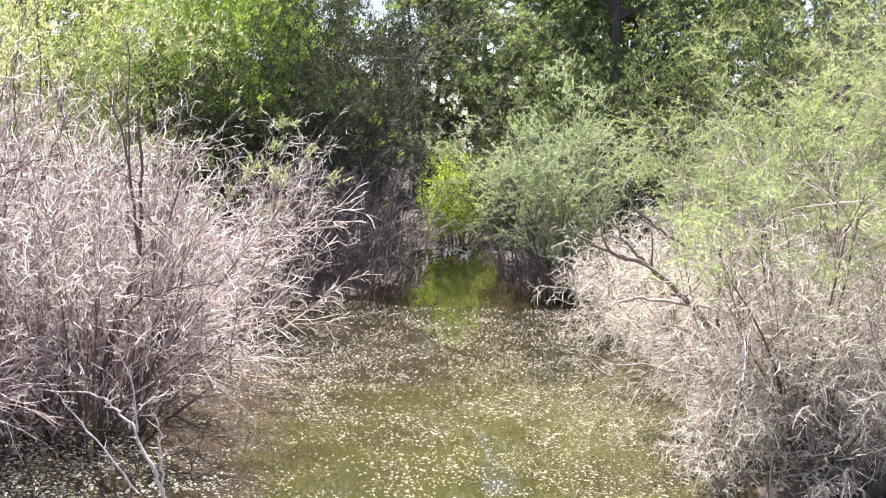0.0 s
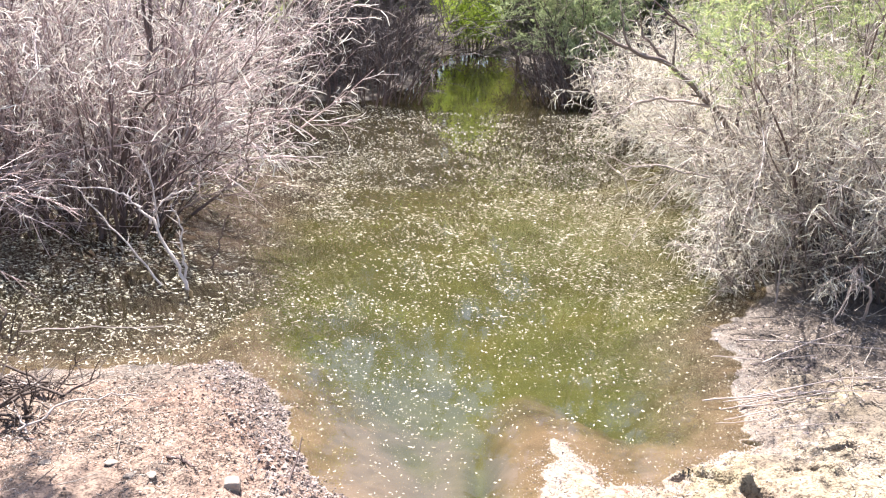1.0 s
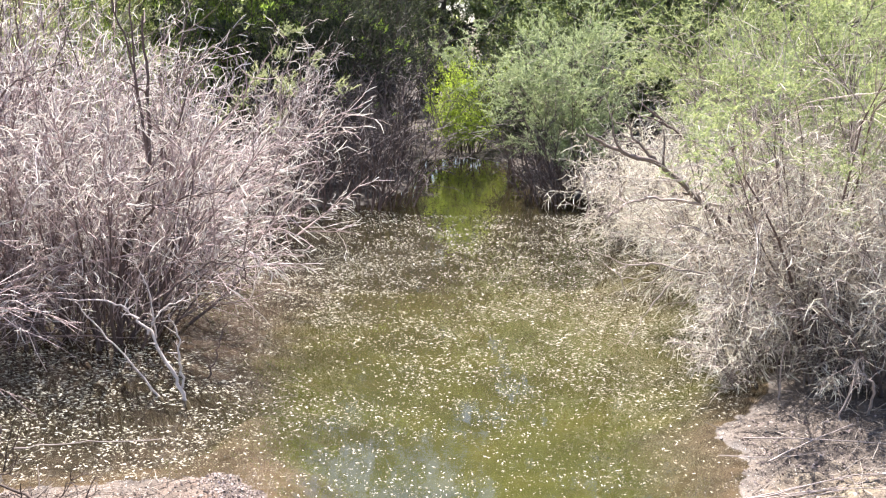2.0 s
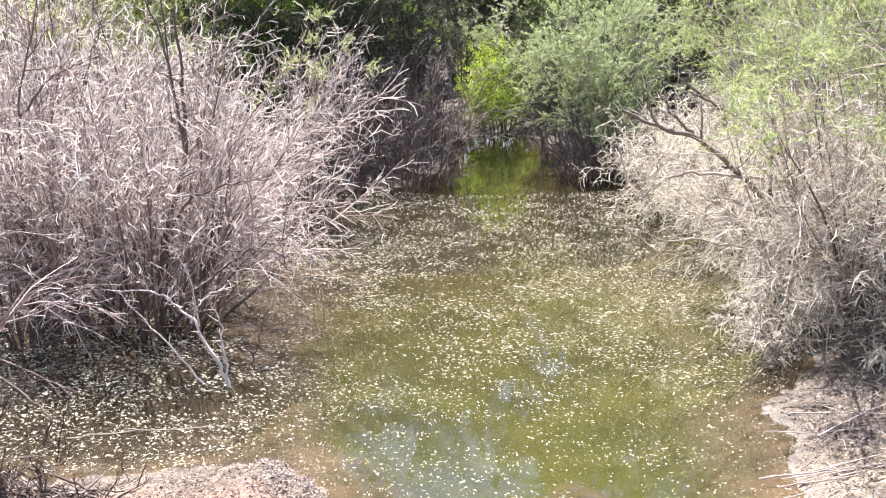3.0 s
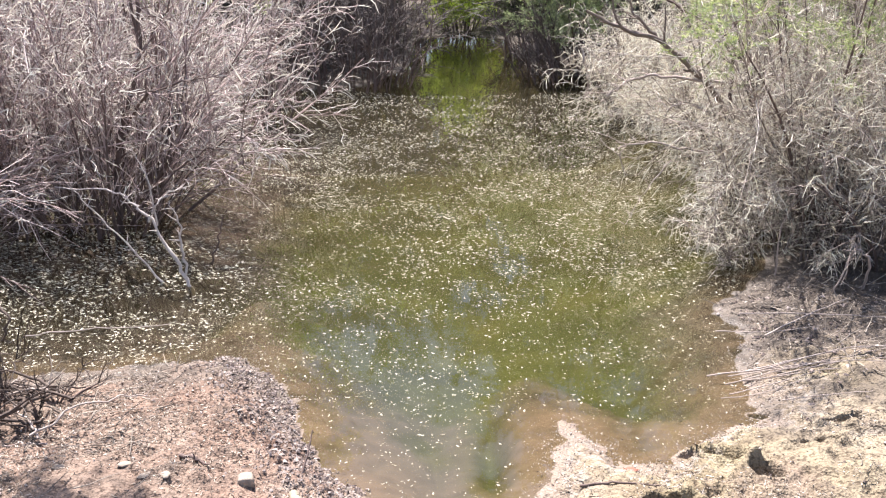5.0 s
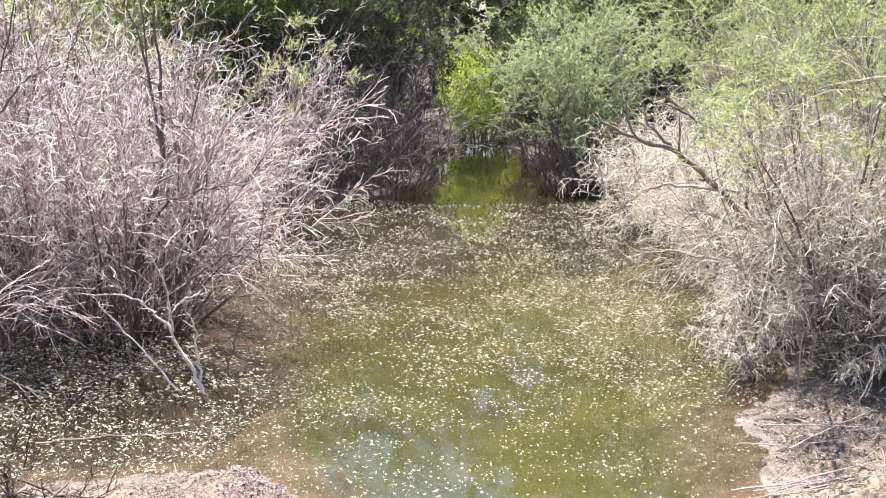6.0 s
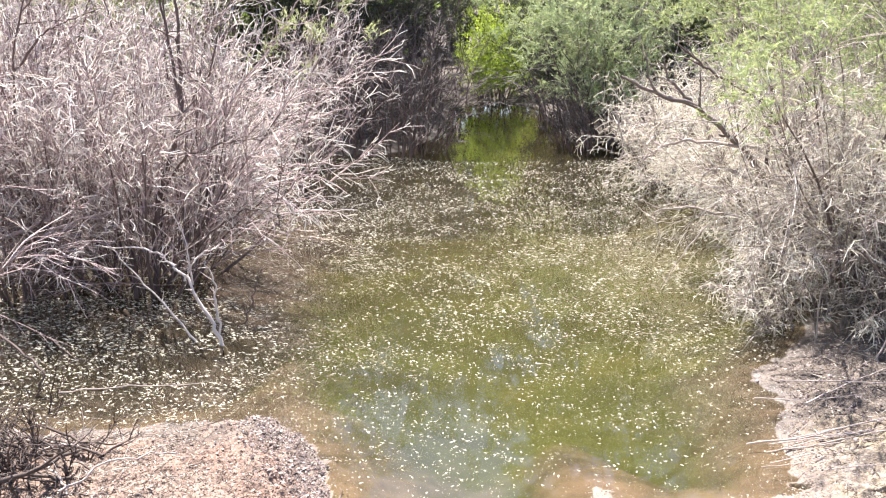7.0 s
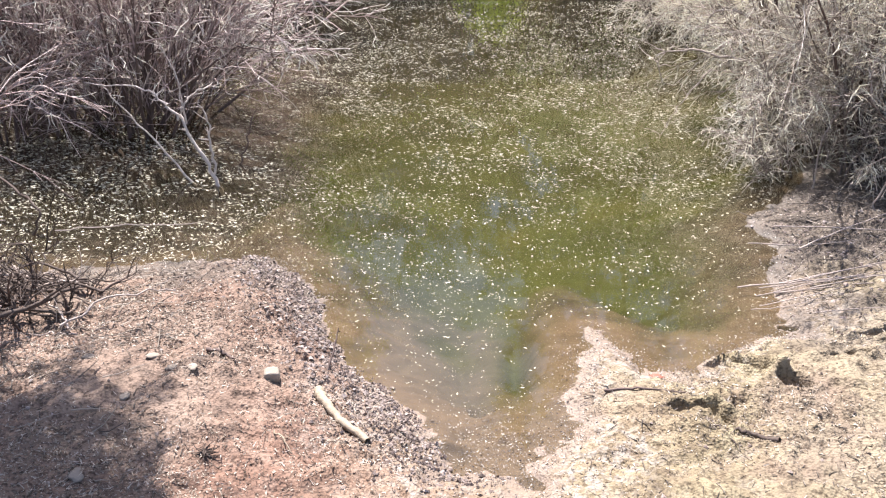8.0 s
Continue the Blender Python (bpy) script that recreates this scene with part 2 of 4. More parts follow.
M_DEEP = leaf_material("dark_leaves", [(0.0, (0.11, 0.15, 0.07)), (0.6, (0.23, 0.27, 0.13)), (1.0, (0.41, 0.44, 0.25))], 0.52, glow=(1.0, 1.02, 0.65))
# leaf green with the gloom of the back thickets put into it
M_SHADE = leaf_material("shade_toned_leaves", [(0.0, (0.075, 0.105, 0.050)), (0.6, (0.155, 0.185, 0.090)), (1.0, (0.30, 0.325, 0.18))], 0.48, glow=(1.0, 1.02, 0.68))
M_FEATHER = leaf_material("tamarisk_sprays", [(0.0, (0.20, 0.25, 0.13)), (0.5, (0.345, 0.385, 0.215)), (1.0, (0.53, 0.545, 0.36))], 0.48, glow=(1.0, 1.0, 0.7))
M_GREY_FEATHER = leaf_material("grey_tamarisk_sprays", [(0.0, (0.26, 0.29, 0.16)), (0.5, (0.42, 0.44, 0.26)), (1.0, (0.62, 0.61, 0.42))], 0.45, glow=(1.0, 1.0, 0.75))
M_SILVER_FEATHER = leaf_material("silver_tamarisk_sprays", [(0.0, (0.22, 0.27, 0.15)), (0.5, (0.38, 0.43, 0.26)), (1.0, (0.62, 0.64, 0.46))], 0.45, glow=(1.0, 1.0, 0.8))
M_FLECK = twig_material("floating_fluff", [(0.0, (0.25, 0.22, 0.15)), (0.4, (0.55, 0.51, 0.38)), (1.0, (0.86, 0.83, 0.70))], 0.7)
M_LITTER = twig_material("straw_litter", [(0.0, (0.05, 0.036, 0.027)), (0.3, (0.20, 0.150, 0.112)), (0.6, (0.42, 0.35, 0.28)), (1.0, (0.68, 0.61, 0.53))], 0.8)
M_STREWN = twig_material("strewn_twigs", [(0.0, (0.05, 0.04, 0.035)), (0.55, (0.16, 0.13, 0.105)), (1.0, (0.55, 0.48, 0.40))], 0.8)
M_GRAVEL = twig_material("mud_crumbs", [(0.0, (0.07, 0.048, 0.040)), (0.35, (0.20, 0.150, 0.130)), (0.75, (0.34, 0.275, 0.245)), (1.0, (0.52, 0.45, 0.42))], 0.7, 120)
M_WOODY = twig_material("weathered_branches", [(0.0, (0.045, 0.032, 0.026)), (1.0, (0.125, 0.09, 0.074))], 0.85, 40)
M_FLAKE = twig_material("washed_up_fluff", [(0.0, (0.07, 0.058, 0.048)), (0.3, (0.26, 0.225, 0.195)), (0.65, (0.48, 0.44, 0.40)), (1.0, (0.78, 0.75, 0.71))], 0.7)
M_STONE = plain_material("pale_stone", (0.17, 0.135, 0.105), (0.33, 0.275, 0.225), 30, 0.8)
M_CLOD = plain_material("mud_clod", (0.14, 0.100, 0.082), (0.35, 0.275, 0.235), 60, 0.9, 0.01)
M_RED = plain_material("red_stone", (0.16, 0.055, 0.035), (0.26, 0.10, 0.065), 30, 0.8)
M_LOG = plain_material("bleached_wood", (0.15, 0.11, 0.075), (0.40, 0.33, 0.245), 40, 0.75)


# ---------------------------------------------------------------- mesh tools
def mesh_of(name, verts, faces, material, smooth=True):
    """A mesh from arrays: verts (n, 3), faces (m, 3 or 4)."""
    me = bpy.data.meshes.new(name)
    verts, faces = np.asarray(verts, np.float32), np.asarray(faces, np.int32)
    per = faces.shape[1]
    me.vertices.add(len(verts))
    me.vertices.foreach_set("co", verts.ravel())
    me.loops.add(faces.size)
    me.loops.foreach_set("vertex_index", faces.ravel())
    me.polygons.add(len(faces))
    me.polygons.foreach_set("loop_start", np.arange(len(faces), dtype=np.int32) * per)
    me.polygons.foreach_set("use_smooth", np.full(len(faces), smooth))
    me.update(calc_edges=True)
    me.materials.append(material)
    return me


def part(name, me, parent, label="", kind=""):
    ob = new(name, me)
    ob.parent = parent
    return tagged(ob, label=label, kind=kind)


def unit(v):
    return v / (np.linalg.norm(v, axis=-1, keepdims=True) + 1e-9)


def tubes(paths, r0, r1, sides=3, knots=0.0):
    """Tapered tubes along paths (n, m, 3), of radius r0 at the foot and r1 at the tip, with knots if given."""
    n, m, _ = paths.shape
    tang = unit(np.gradient(paths, axis=1))
    ref = np.where(np.abs(tang[..., 2:]) > 0.8, np.array([1.0, 0.2, 0.0]), np.array([0.1, 0.0, 1.0]))
    a = unit(np.cross(tang, ref))
    b = np.cross(tang, a)
    rad = np.asarray(r0).reshape(-1, 1) * (1 - np.linspace(0, 1, m)) + np.asarray(r1).reshape(-1, 1) * np.linspace(0, 1, m)
    if knots:
        rad = rad * (1 + knots * np.sin(np.arange(m) * 2.4 + paths[:, :1, 0] * 40))
    ang = np.arange(sides) * 2 * np.pi / sides
    v = paths[:, :, None] + rad[:, :, None, None] * (np.cos(ang)[:, None] * a[:, :, None] + np.sin(ang)[:, None] * b[:, :, None])
    i = np.arange(n)[:, None, None] * m * sides + np.arange(m - 1)[None, :, None] * sides
    k = np.arange(sides)[None, None]
    k2 = (k + 1) % sides
    f = np.stack([i + k, i + k2, i + sides + k2, i + sides + k], -1).reshape(-1, 4)
    return v.reshape(-1, 3), f


def blades(base, way, length, width, rng, fold=0.25):
    """Leaves: one folded kite each, from base along way."""
    n = len(base)
    side = unit(np.cross(way, rng.normal(size=(n, 3))))
    up = np.cross(side, way)
    length, width = np.asarray(length).reshape(-1, 1), np.asarray(width).reshape(-1, 1)
    mid = base + way * length * 0.45
    v = np.stack([base, mid + side * width * 0.5 + up * width * fold, base + way * length - up * length * 0.06, mid - side * width * 0.5 + up * width * fold], 1)
    f = np.arange(n)[:, None] * 4 + np.arange(4)
    return v.reshape(-1, 3), f


def leaflets(base, way, length, width, rng):
    """Small far leaves and needles: one pointed triangle each, from base along way."""
    n = len(base)
    side = unit(np.cross(way, rng.normal(size=(n, 3)))) * np.asarray(width).reshape(-1, 1) * 0.5
    foot = base + way * np.asarray(length).reshape(-1, 1) * 0.12
    v = np.stack([foot - side, foot + side, base + way * np.asarray(length).reshape(-1, 1)], 1)
    return v.reshape(-1, 3), np.arange(n * 3).reshape(-1, 3)


def ribbons(paths, width, rng):
    """Narrow bent strips along paths (n, m, 3), pointed at the tip."""
    n, m, _ = paths.shape
    side = unit(np.cross(paths[:, -1] - paths[:, 0], rng.normal(size=(n, 3))))[:, None]
    wid = (np.asarray(width).reshape(-1, 1) * np.linspace(1.0, 0.55, m))[..., None] * 0.5
    v = np.stack([paths - side * wid, paths + side * wid], 2)
    i = np.arange(n)[:, None] * m * 2 + np.arange(m - 1)[None] * 2
    f = np.stack([i, i + 1, i + 3, i + 2], -1).reshape(-1, 4)
    return v.reshape(-1, 3), f


def joined(*bits):
    vs, fs, at = [], [], 0
    for v, f in bits:
        vs.append(v)
        fs.append(f + at)
        at += len(v)
    return np.concatenate(vs), np.concatenate(fs)


def grow(start, way, length, m, wiggle, lift, rng):
    """Paths (n, m, 3) that wander, bending up (lift > 0) or down."""
    n = len(start)
    step = (np.asarray(length) / (m - 1)).reshape(-1, 1) * np.ones((n, 1))
    lift = np.asarray(lift).reshape(-1, 1) * np.ones((n, 1))
    pts, pos, d = [start], start.copy(), unit(way)
    for _ in range(m - 1):
        d = unit(d + rng.normal(size=(n, 3)) * wiggle + np.array([0, 0, 1.0]) * lift)
        pos = pos + d * step
        pts.append(pos)
    return np.stack(pts, 1)


def spawn(paths, each, lo, hi, cone, rng):
    """each shoots a path: their feet, ways and how far along they start."""
    n, m, _ = paths.shape
    u = rng.uniform(lo, hi, (n, each))
    x = u * (m - 1)
    i = np.minimum(x.astype(int), m - 2)
    w = (x - i)[..., None]
    rows = np.arange(n)[:, None]
    a, b = paths[rows, i], paths[rows, i + 1]
    way = unit(unit(b - a) + rng.normal(size=(n, each, 3)) * cone)
    return (a * (1 - w) + b * w).reshape(-1, 3), way.reshape(-1, 3), u.ravel()


# ---------------------------------------------------------------- the lie of the land
TABLE = np.random.default_rng(5).random((256, 256))


def value_noise(x, y):
    xi, yi = np.floor(x).astype(int), np.floor(y).astype(int)
    u, v = x - xi, y - yi
    u, v = u * u * (3 - 2 * u), v * v * (3 - 2 * v)
    g = lambda a, b: TABLE[a & 255, b & 255]
    return (g(xi, yi) * (1 - u) + g(xi + 1, yi) * u) * (1 - v) + (g(xi, yi + 1) * (1 - u) + g(xi + 1, yi + 1) * u) * v


def fbm(x, y, scale, octaves=4, gain=0.5):
    total, amp, norm = 0.0, 1.0, 0.0
    for o in range(octaves):
        total = total + amp * (value_noise(x * scale + 17.3 * o, y * scale + 9.1 * o) - 0.5)
        norm += amp
        amp, scale = amp * gain, scale * 2.03
    return total / norm * 2


# outline of the pond at water level, going round from the near inlet
SHORE = [(-0.06, 2.17), (-0.14, 2.38), (-0.37, 2.62), (-0.50, 2.90), (-0.60, 3.20), (-0.88, 3.60), (-1.24, 3.50), (-1.85, 3.42), (-2.9, 3.6),
         (-3.6, 5.0), (-3.0, 7.5), (-2.5, 10.1), (-0.9, 10.6), (-0.5, 12.0), (-0.5, 15.0), (0.2, 16.0), (0.9, 15.0), (1.0, 11.3),
         (2.4, 10.8), (2.7, 7.5), (1.95, 5.2), (1.45, 4.3), (1.24, 4.10), (1.27, 3.75), (1.16, 3.40), (1.09, 3.00), (0.84, 2.88),
         (0.74, 2.68), (0.58, 2.74), (0.48, 2.93), (0.39, 3.05), (0.33, 2.78), (0.30, 2.58), (0.27, 2.36), (0.12, 2.14)]
# hoof prints: x, y, turn, length, width, depth
PRINTS = [(0.80, 2.737, 0.5, 0.085, 0.040, 0.098), (0.875, 2.670, 0.85, 0.16, 0.042, 0.112), (0.975, 2.525, 0.6, 0.10, 0.062, 0.095), (0.642, 2.395, 0.12, 0.15, 0.050, 0.112),
          (1.21, 2.713, -0.1, 0.12, 0.038, 0.098), (1.352, 2.867, 0.0, 0.11, 0.042, 0.098), (0.72, 2.345, 0.9, 0.10, 0.04, 0.05), (1.125, 3.042, 0.3, 0.07, 0.032, 0.05),
          (1.114, 2.921, 0.3, 0.06, 0.030, 0.05), (-0.06, 2.27, 0.2, 0.10, 0.09, 0.035), (0.00, 2.57, 1.4, 0.15, 0.05, 0.03), (0.16, 2.12, 0.6, 0.08, 0.06, 0.02)]


def shore_distance(x, y):
    """Metres from the waterline, negative in the pond."""
    best, inside = np.full(x.shape, 1e9), np.zeros(x.shape, bool)
    for (ax, ay), (bx, by) in zip(SHORE, SHORE[1:] + SHORE[:1]):
        ex, ey = bx - ax, by - ay
        s = np.clip(((x - ax) * ex + (y - ay) * ey) / (ex * ex + ey * ey), 0, 1)
        best = np.minimum(best, (x - ax - s * ex) ** 2 + (y - ay - s * ey) ** 2)
        hit = ((ay > y) != (by > y)) & (x < ex * (y - ay) / (by - ay + 1e-12) + ax)
        inside ^= hit
    return np.where(inside, -1, 1) * np.sqrt(best)


def land(x, y):
    x, y = np.asarray(x, float), np.asarray(y, float)
    d = shore_distance(x, y) + 0.05 * fbm(x, y, 2.3, 2) + 0.05 * fbm(x, y, 7.0, 4, 0.6) + 0.03 * fbm(x, y, 19.0, 3)
    wet = -0.36 * (1 - np.exp(-(np.maximum(-d, 0) / 0.58) ** 1.4))
    wet = wet * (1 + 1.6 / (1 + np.exp(-(y - 9.0) * 2)))
    # clay bars and shelves that lie just under the surface, and the channel of the inlet
    shoal = lambda cx, cy, rx, ry: np.exp(-(((x - cx) / rx) ** 2 + ((y - cy) / ry) ** 2))
    shallow = 0.66 * shoal(0.33, 3.3, 0.17, 0.55) + 0.45 * shoal(0.64, 3.0, 0.30, 0.22) + shoal(-0.95, 4.2, 0.20, 0.55) + 0.85 * shoal(-1.1, 3.68, 0.45, 0.20) + 0.35 * shoal(0.98, 3.6, 0.14, 0.5)
    wet = wet * (1 - 0.86 * np.minimum(shallow, 1)) - 0.10 * shoal(0.145, 2.95, 0.055, 0.28)
    wet = np.minimum(wet + 0.02 * fbm(x, y, 2.5, 3) * np.minimum(-d / 0.4, 1), -0.004 * (d < 0))
    # trodden shallows at the tip of the inlet, with mud lumps that just break the surface
    tip = np.exp(-(((x - 0.10) / 0.20) ** 2 + ((y - 2.38) / 0.20) ** 2))
    wet = wet * (1 - 0.8 * tip) + tip * (0.050 * fbm(x, y, 11.0, 4, 0.65) - 0.006)
    out = np.maximum(d, 0)
    dry = 0.022 * (1 - np.exp(-out / 0.10)) + 0.083 * (1 - np.exp(-out / 0.7)) + 0.02 * np.minimum(out, 25)
    dry = dry + 0.07 * np.exp(-(((x + 0.95) / 0.5) ** 2 + ((y - 2.6) / 0.7) ** 2)) * np.minimum(out / 0.25, 1)
    dry = dry + 0.055 * np.exp(-(((x - 1.05) / 0.5) ** 2 + ((y - 2.55) / 0.45) ** 2)) * np.minimum(out / 0.2, 1)
    near = np.exp(-np.maximum(out - 0.4, 0))
    # broken plates of drying mud, drawn out along the silt shore
    plates = np.exp(-(((x - 1.45) / 0.35) ** 2 + ((y - 3.5) / 0.55) ** 2))
    dry = dry + np.minimum(out / 0.12, 1) * plates * 0.030 * (np.abs(fbm(x * 0.45, y, 13.0, 3)) * 2 - 0.5)
    dry = dry + np.minimum(out / 0.25 + 0.15 * (out > 0), 1) * (0.034 * fbm(x, y, 3.0, 5, 0.62) + 0.024 * np.abs(fbm(x, y, 11.0, 3)) + 0.022 * near * fbm(x, y, 22.0, 2))
    z = np.where(d < 0, wet, dry)
    for px, py, turn, length, width, deep in PRINTS:
        cu, su = math.cos(turn), math.sin(turn)
        u, v = ((x - px) * cu + (y - py) * -su) / (length / 2), ((x - px) * su + (y - py) * cu) / (width / 2)
        r = u ** 2 + v ** 2 + 0.45 * fbm(x, y, 9.0, 2)
        z = z - deep * np.clip((1.35 - r) * 0.85, 0, 1) + 0.15 * deep * np.exp(-((r - 2.1) / 0.7) ** 2)
    return z


def axis(spans, far):
    vals = []
    for a, b, step in spans:
        vals.append(np.arange(a, b - step * 0.3, step))
    inner = np.concatenate(vals + [[spans[-1][1]]])
    outer = np.geomspace(0.4, far, 26)
    return np.concatenate([(inner[0] - outer)[::-1], inner, inner[-1] + outer])


def build_ground():
    xs = axis([(-9, -2.2, 0.12), (-2.2, -0.25, 0.018), (-0.25, 0.55, 0.013), (0.55, 1.4, 0.008), (1.4, 2.1, 0.018), (2.1, 9, 0.12)], 500)
    ys = axis([(-2, 1.7, 0.12), (1.7, 2.15, 0.018), (2.15, 3.1, 0.008), (3.1, 4.3, 0.018), (4.3, 19, 0.14)], 500)
    gx, gy = np.meshgrid(xs, ys)
    z = land(gx, gy)
    w = len(xs)
    i = (np.arange(len(ys) - 1)[:, None] * w + np.arange(w - 1)[None]).ravel()
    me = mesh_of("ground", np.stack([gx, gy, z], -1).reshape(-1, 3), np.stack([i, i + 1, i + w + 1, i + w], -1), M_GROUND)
    return tagged(new("ground", me), "cracked red and yellow mud bank with hoof prints round a pond", "ground", kind="structure")


def build_water():
    # one flat sheet, cut to a box that the banks close round
    xs, ys = np.linspace(-4.2, 2.6, 35), np.linspace(1.9, 18, 80)
    gx, gy = np.meshgrid(xs, ys)
    w = len(xs)
    i = (np.arange(len(ys) - 1)[:, None] * w + np.arange(w - 1)[None])
    cx, cy = (gx[:-1, :-1] + gx[1:, 1:]) / 2, (gy[:-1, :-1] + gy[1:, 1:]) / 2
    i = i[shore_distance(cx, cy) < 0.32].ravel()
    me = mesh_of("water", np.stack([gx, gy, 0 * gx], -1).reshape(-1, 3), np.stack([i, i + 1, i + w + 1, i + w], -1), M_WATER)
    return tagged(new("water", me), "still murky olive pond water mirroring trees and sky", "water", kind="structure")


GROUND = build_ground()
build_water()


def on_land(x, y):
    return float(land(np.array([x]), np.array([y]))[0])


# ---------------------------------------------------------------- brush and trees
def shrub(name, label, x, y, seed, stems=60, spread=0.5, height=1.9, reach=(0, 0), lean=0.55, lift=0.06, thick=0.009, wood=None,
          shoots=(14, 7), droop=-0.05, leaf=None, leaves=0, leaf_from=0.0, leaf_size=(0.05, 0.005), big=10, fine=0.0022, curls=2, spray=None,
          spray_size=(0.07, 0.005), stem_wood=None, nodes=3, spray_from=0.0, spray_to=9.0, far=False, every_stem=False, bare=0.12,
          cones=(0.46, 0.5, 0.7), branch=(0.16, 0.42), twig=(0.05, 0.15), wander=0.13, curl=(-0.55, 0.25), plume=0, plume_size=0.16, needle=(0.03, 0.004), flat=0.8):
    """A many-stemmed shrub: thick stems as parts, all the fine twigs in one mesh, and sprays of leaf where it has any."""
    rng = np.random.default_rng(seed)
    z = max(on_land(x, y), -0.15)
    root = tagged(new(name), label, "shrub", group="brush round the pond")
    root.location = (x, y, z)
    a = rng.uniform(0, 2 * np.pi, stems)
    rad = spread * np.sqrt(rng.random(stems))
    foot = np.stack([np.cos(a) * rad, np.sin(a) * rad * flat, np.full(stems, -0.04)], -1)
    tilt = lean * rng.uniform(0.15, 1.0, stems)
    way = np.stack([np.cos(a) * tilt + reach[0] * rng.random(stems), np.sin(a) * tilt + reach[1] * rng.random(stems), np.ones(stems)], -1)
    length = height * rng.uniform(0.6, 1.12, stems)
    main = grow(foot, way, length, 9, wander, lift * rng.uniform(-0.6, 1.0, stems), rng)
    r = thick * rng.uniform(0.5, 1.1, stems)
    for i in range(min(big, stems)):
        v, f = tubes(main[i:i + 1], [thick * rng.uniform(1.1, 1.9)], [0.002], 6)
        part("stem", mesh_of("stem", v, f, M_STEM), root)
    if every_stem:
        for i in range(big, stems):
            v, f = tubes(main[i:i + 1], r[i:i + 1], r[i:i + 1] * 0.25, 5)
            part("stem", mesh_of("stem", v, f, stem_wood or M_STEM), root)
    else:
        part("stem_thicket", mesh_of("stem_thicket", *tubes(main[big:], r[big:], r[big:] * 0.25, 4), stem_wood or M_STEM), root, kind="stuff")
    bits = []
    p, w, u = spawn(main, shoots[0], bare, 1.0, cones[0], rng)
    one = grow(p, w, height * rng.uniform(*branch, len(p)), 6, wander, rng.uniform(-0.13, 0.09, len(p)), rng)
    if far:
        bits.append(tubes(one[:, ::2], np.full(len(p), fine * 1.35), np.full(len(p), fine * 0.6), 3))
    else:
        bits.append(tubes(one, np.full(len(p), fine * 1.35), np.full(len(p), fine * 0.6), 3))
    p, w, u = spawn(one, shoots[1], 0.1, 1.0, cones[1], rng)
    two = grow(p, w, height * rng.uniform(*twig, len(p)), nodes, 0.15, droop + rng.uniform(-0.28, 0.12, len(p)), rng)
    if far:
        bits.append(ribbons(two, np.full(len(p), fine * 1.5), rng))
    else:
        bits.append(tubes(two, np.full(len(p), fine * 0.8), np.full(len(p), fine * 0.4), 3))
    part("twig_tangle", mesh_of("twig_tangle", *joined(*bits), wood), root, kind="stuff")
    if spray:
        p, w, u = spawn(two, curls, 0.3, 1.0, cones[2], rng)
        high = p[:, 2] > (spray_from + 0.12 * rng.normal(size=len(p))) * height
        high &= p[:, 2] < (spray_to + 0.10 * rng.normal(size=len(p))) * height
        p, w = p[high], w[high]
        n = len(p)
        ends = grow(p, w, spray_size[0] * rng.uniform(0.3, 1.5, n), 3, 0.35, rng.uniform(*curl, n), rng)
        v, f = ribbons(ends, spray_size[1] * rng.uniform(0.4, 1.3, n), rng)
        part("dry_spray_tangle", mesh_of("dry_spray_tangle", v, f, spray), root, kind="stuff")
    if leaf:
        pool = np.concatenate([one.reshape(-1, 6, 3)[:, 1:].reshape(-1, 3), two[:, 1:].reshape(-1, 3)])
        pool = pool[pool[:, 2] > leaf_from * height + rng.normal(size=len(pool)) * 0.12 * height]
        if plume and len(pool):
            # feathery branchlets, each a thin axis set with fine needles
            heart = pool[rng.integers(0, len(pool), max(plume // 14, 1))]
            b = heart[rng.integers(0, len(heart), plume)] + rng.normal(size=(plume, 3)) * plume_size * np.array([0.36, 0.36, 0.26])
            w = unit(rng.normal(size=(plume, 3)) * 0.6 + np.array([0, 0, 0.35]) + unit(b * np.array([1, 1, 0.2])) * 0.6)
            axes = grow(b, w, plume_size * rng.uniform(0.4, 1.15, plume), 5, 0.18, rng.uniform(-0.22, 0.06, plume), rng)
            p, w, u = spawn(axes, leaves // plume, 0.05, 1.0, 0.5, rng)
            taper = 1.15 - 0.55 * u
            v, f = leaflets(p, w, needle[0] * taper * rng.uniform(0.6, 1.3, len(p)), needle[1] * rng.uniform(0.7, 1.3, len(p)), rng)
            part("foliage", mesh_of("foliage", v, f, leaf, False), root, kind="stuff")
        elif len(pool):
            b = pool[rng.integers(0, len(pool), leaves)] + rng.normal(size=(leaves, 3)) * 0.025
            w = unit(rng.normal(size=(leaves, 3)) * 0.6 + np.array([0, 0, 0.6]) + unit(b * np.array([1, 1, 0.2])) * 0.5)
            v, f = leaflets(b, w, leaf_size[0] * rng.uniform(0.5, 1.3, leaves), leaf_size[1] * rng.uniform(0.6, 1.3, leaves), rng)
            part("foliage", mesh_of("foliage", v, f, leaf, False), root, kind="stuff")
    return root


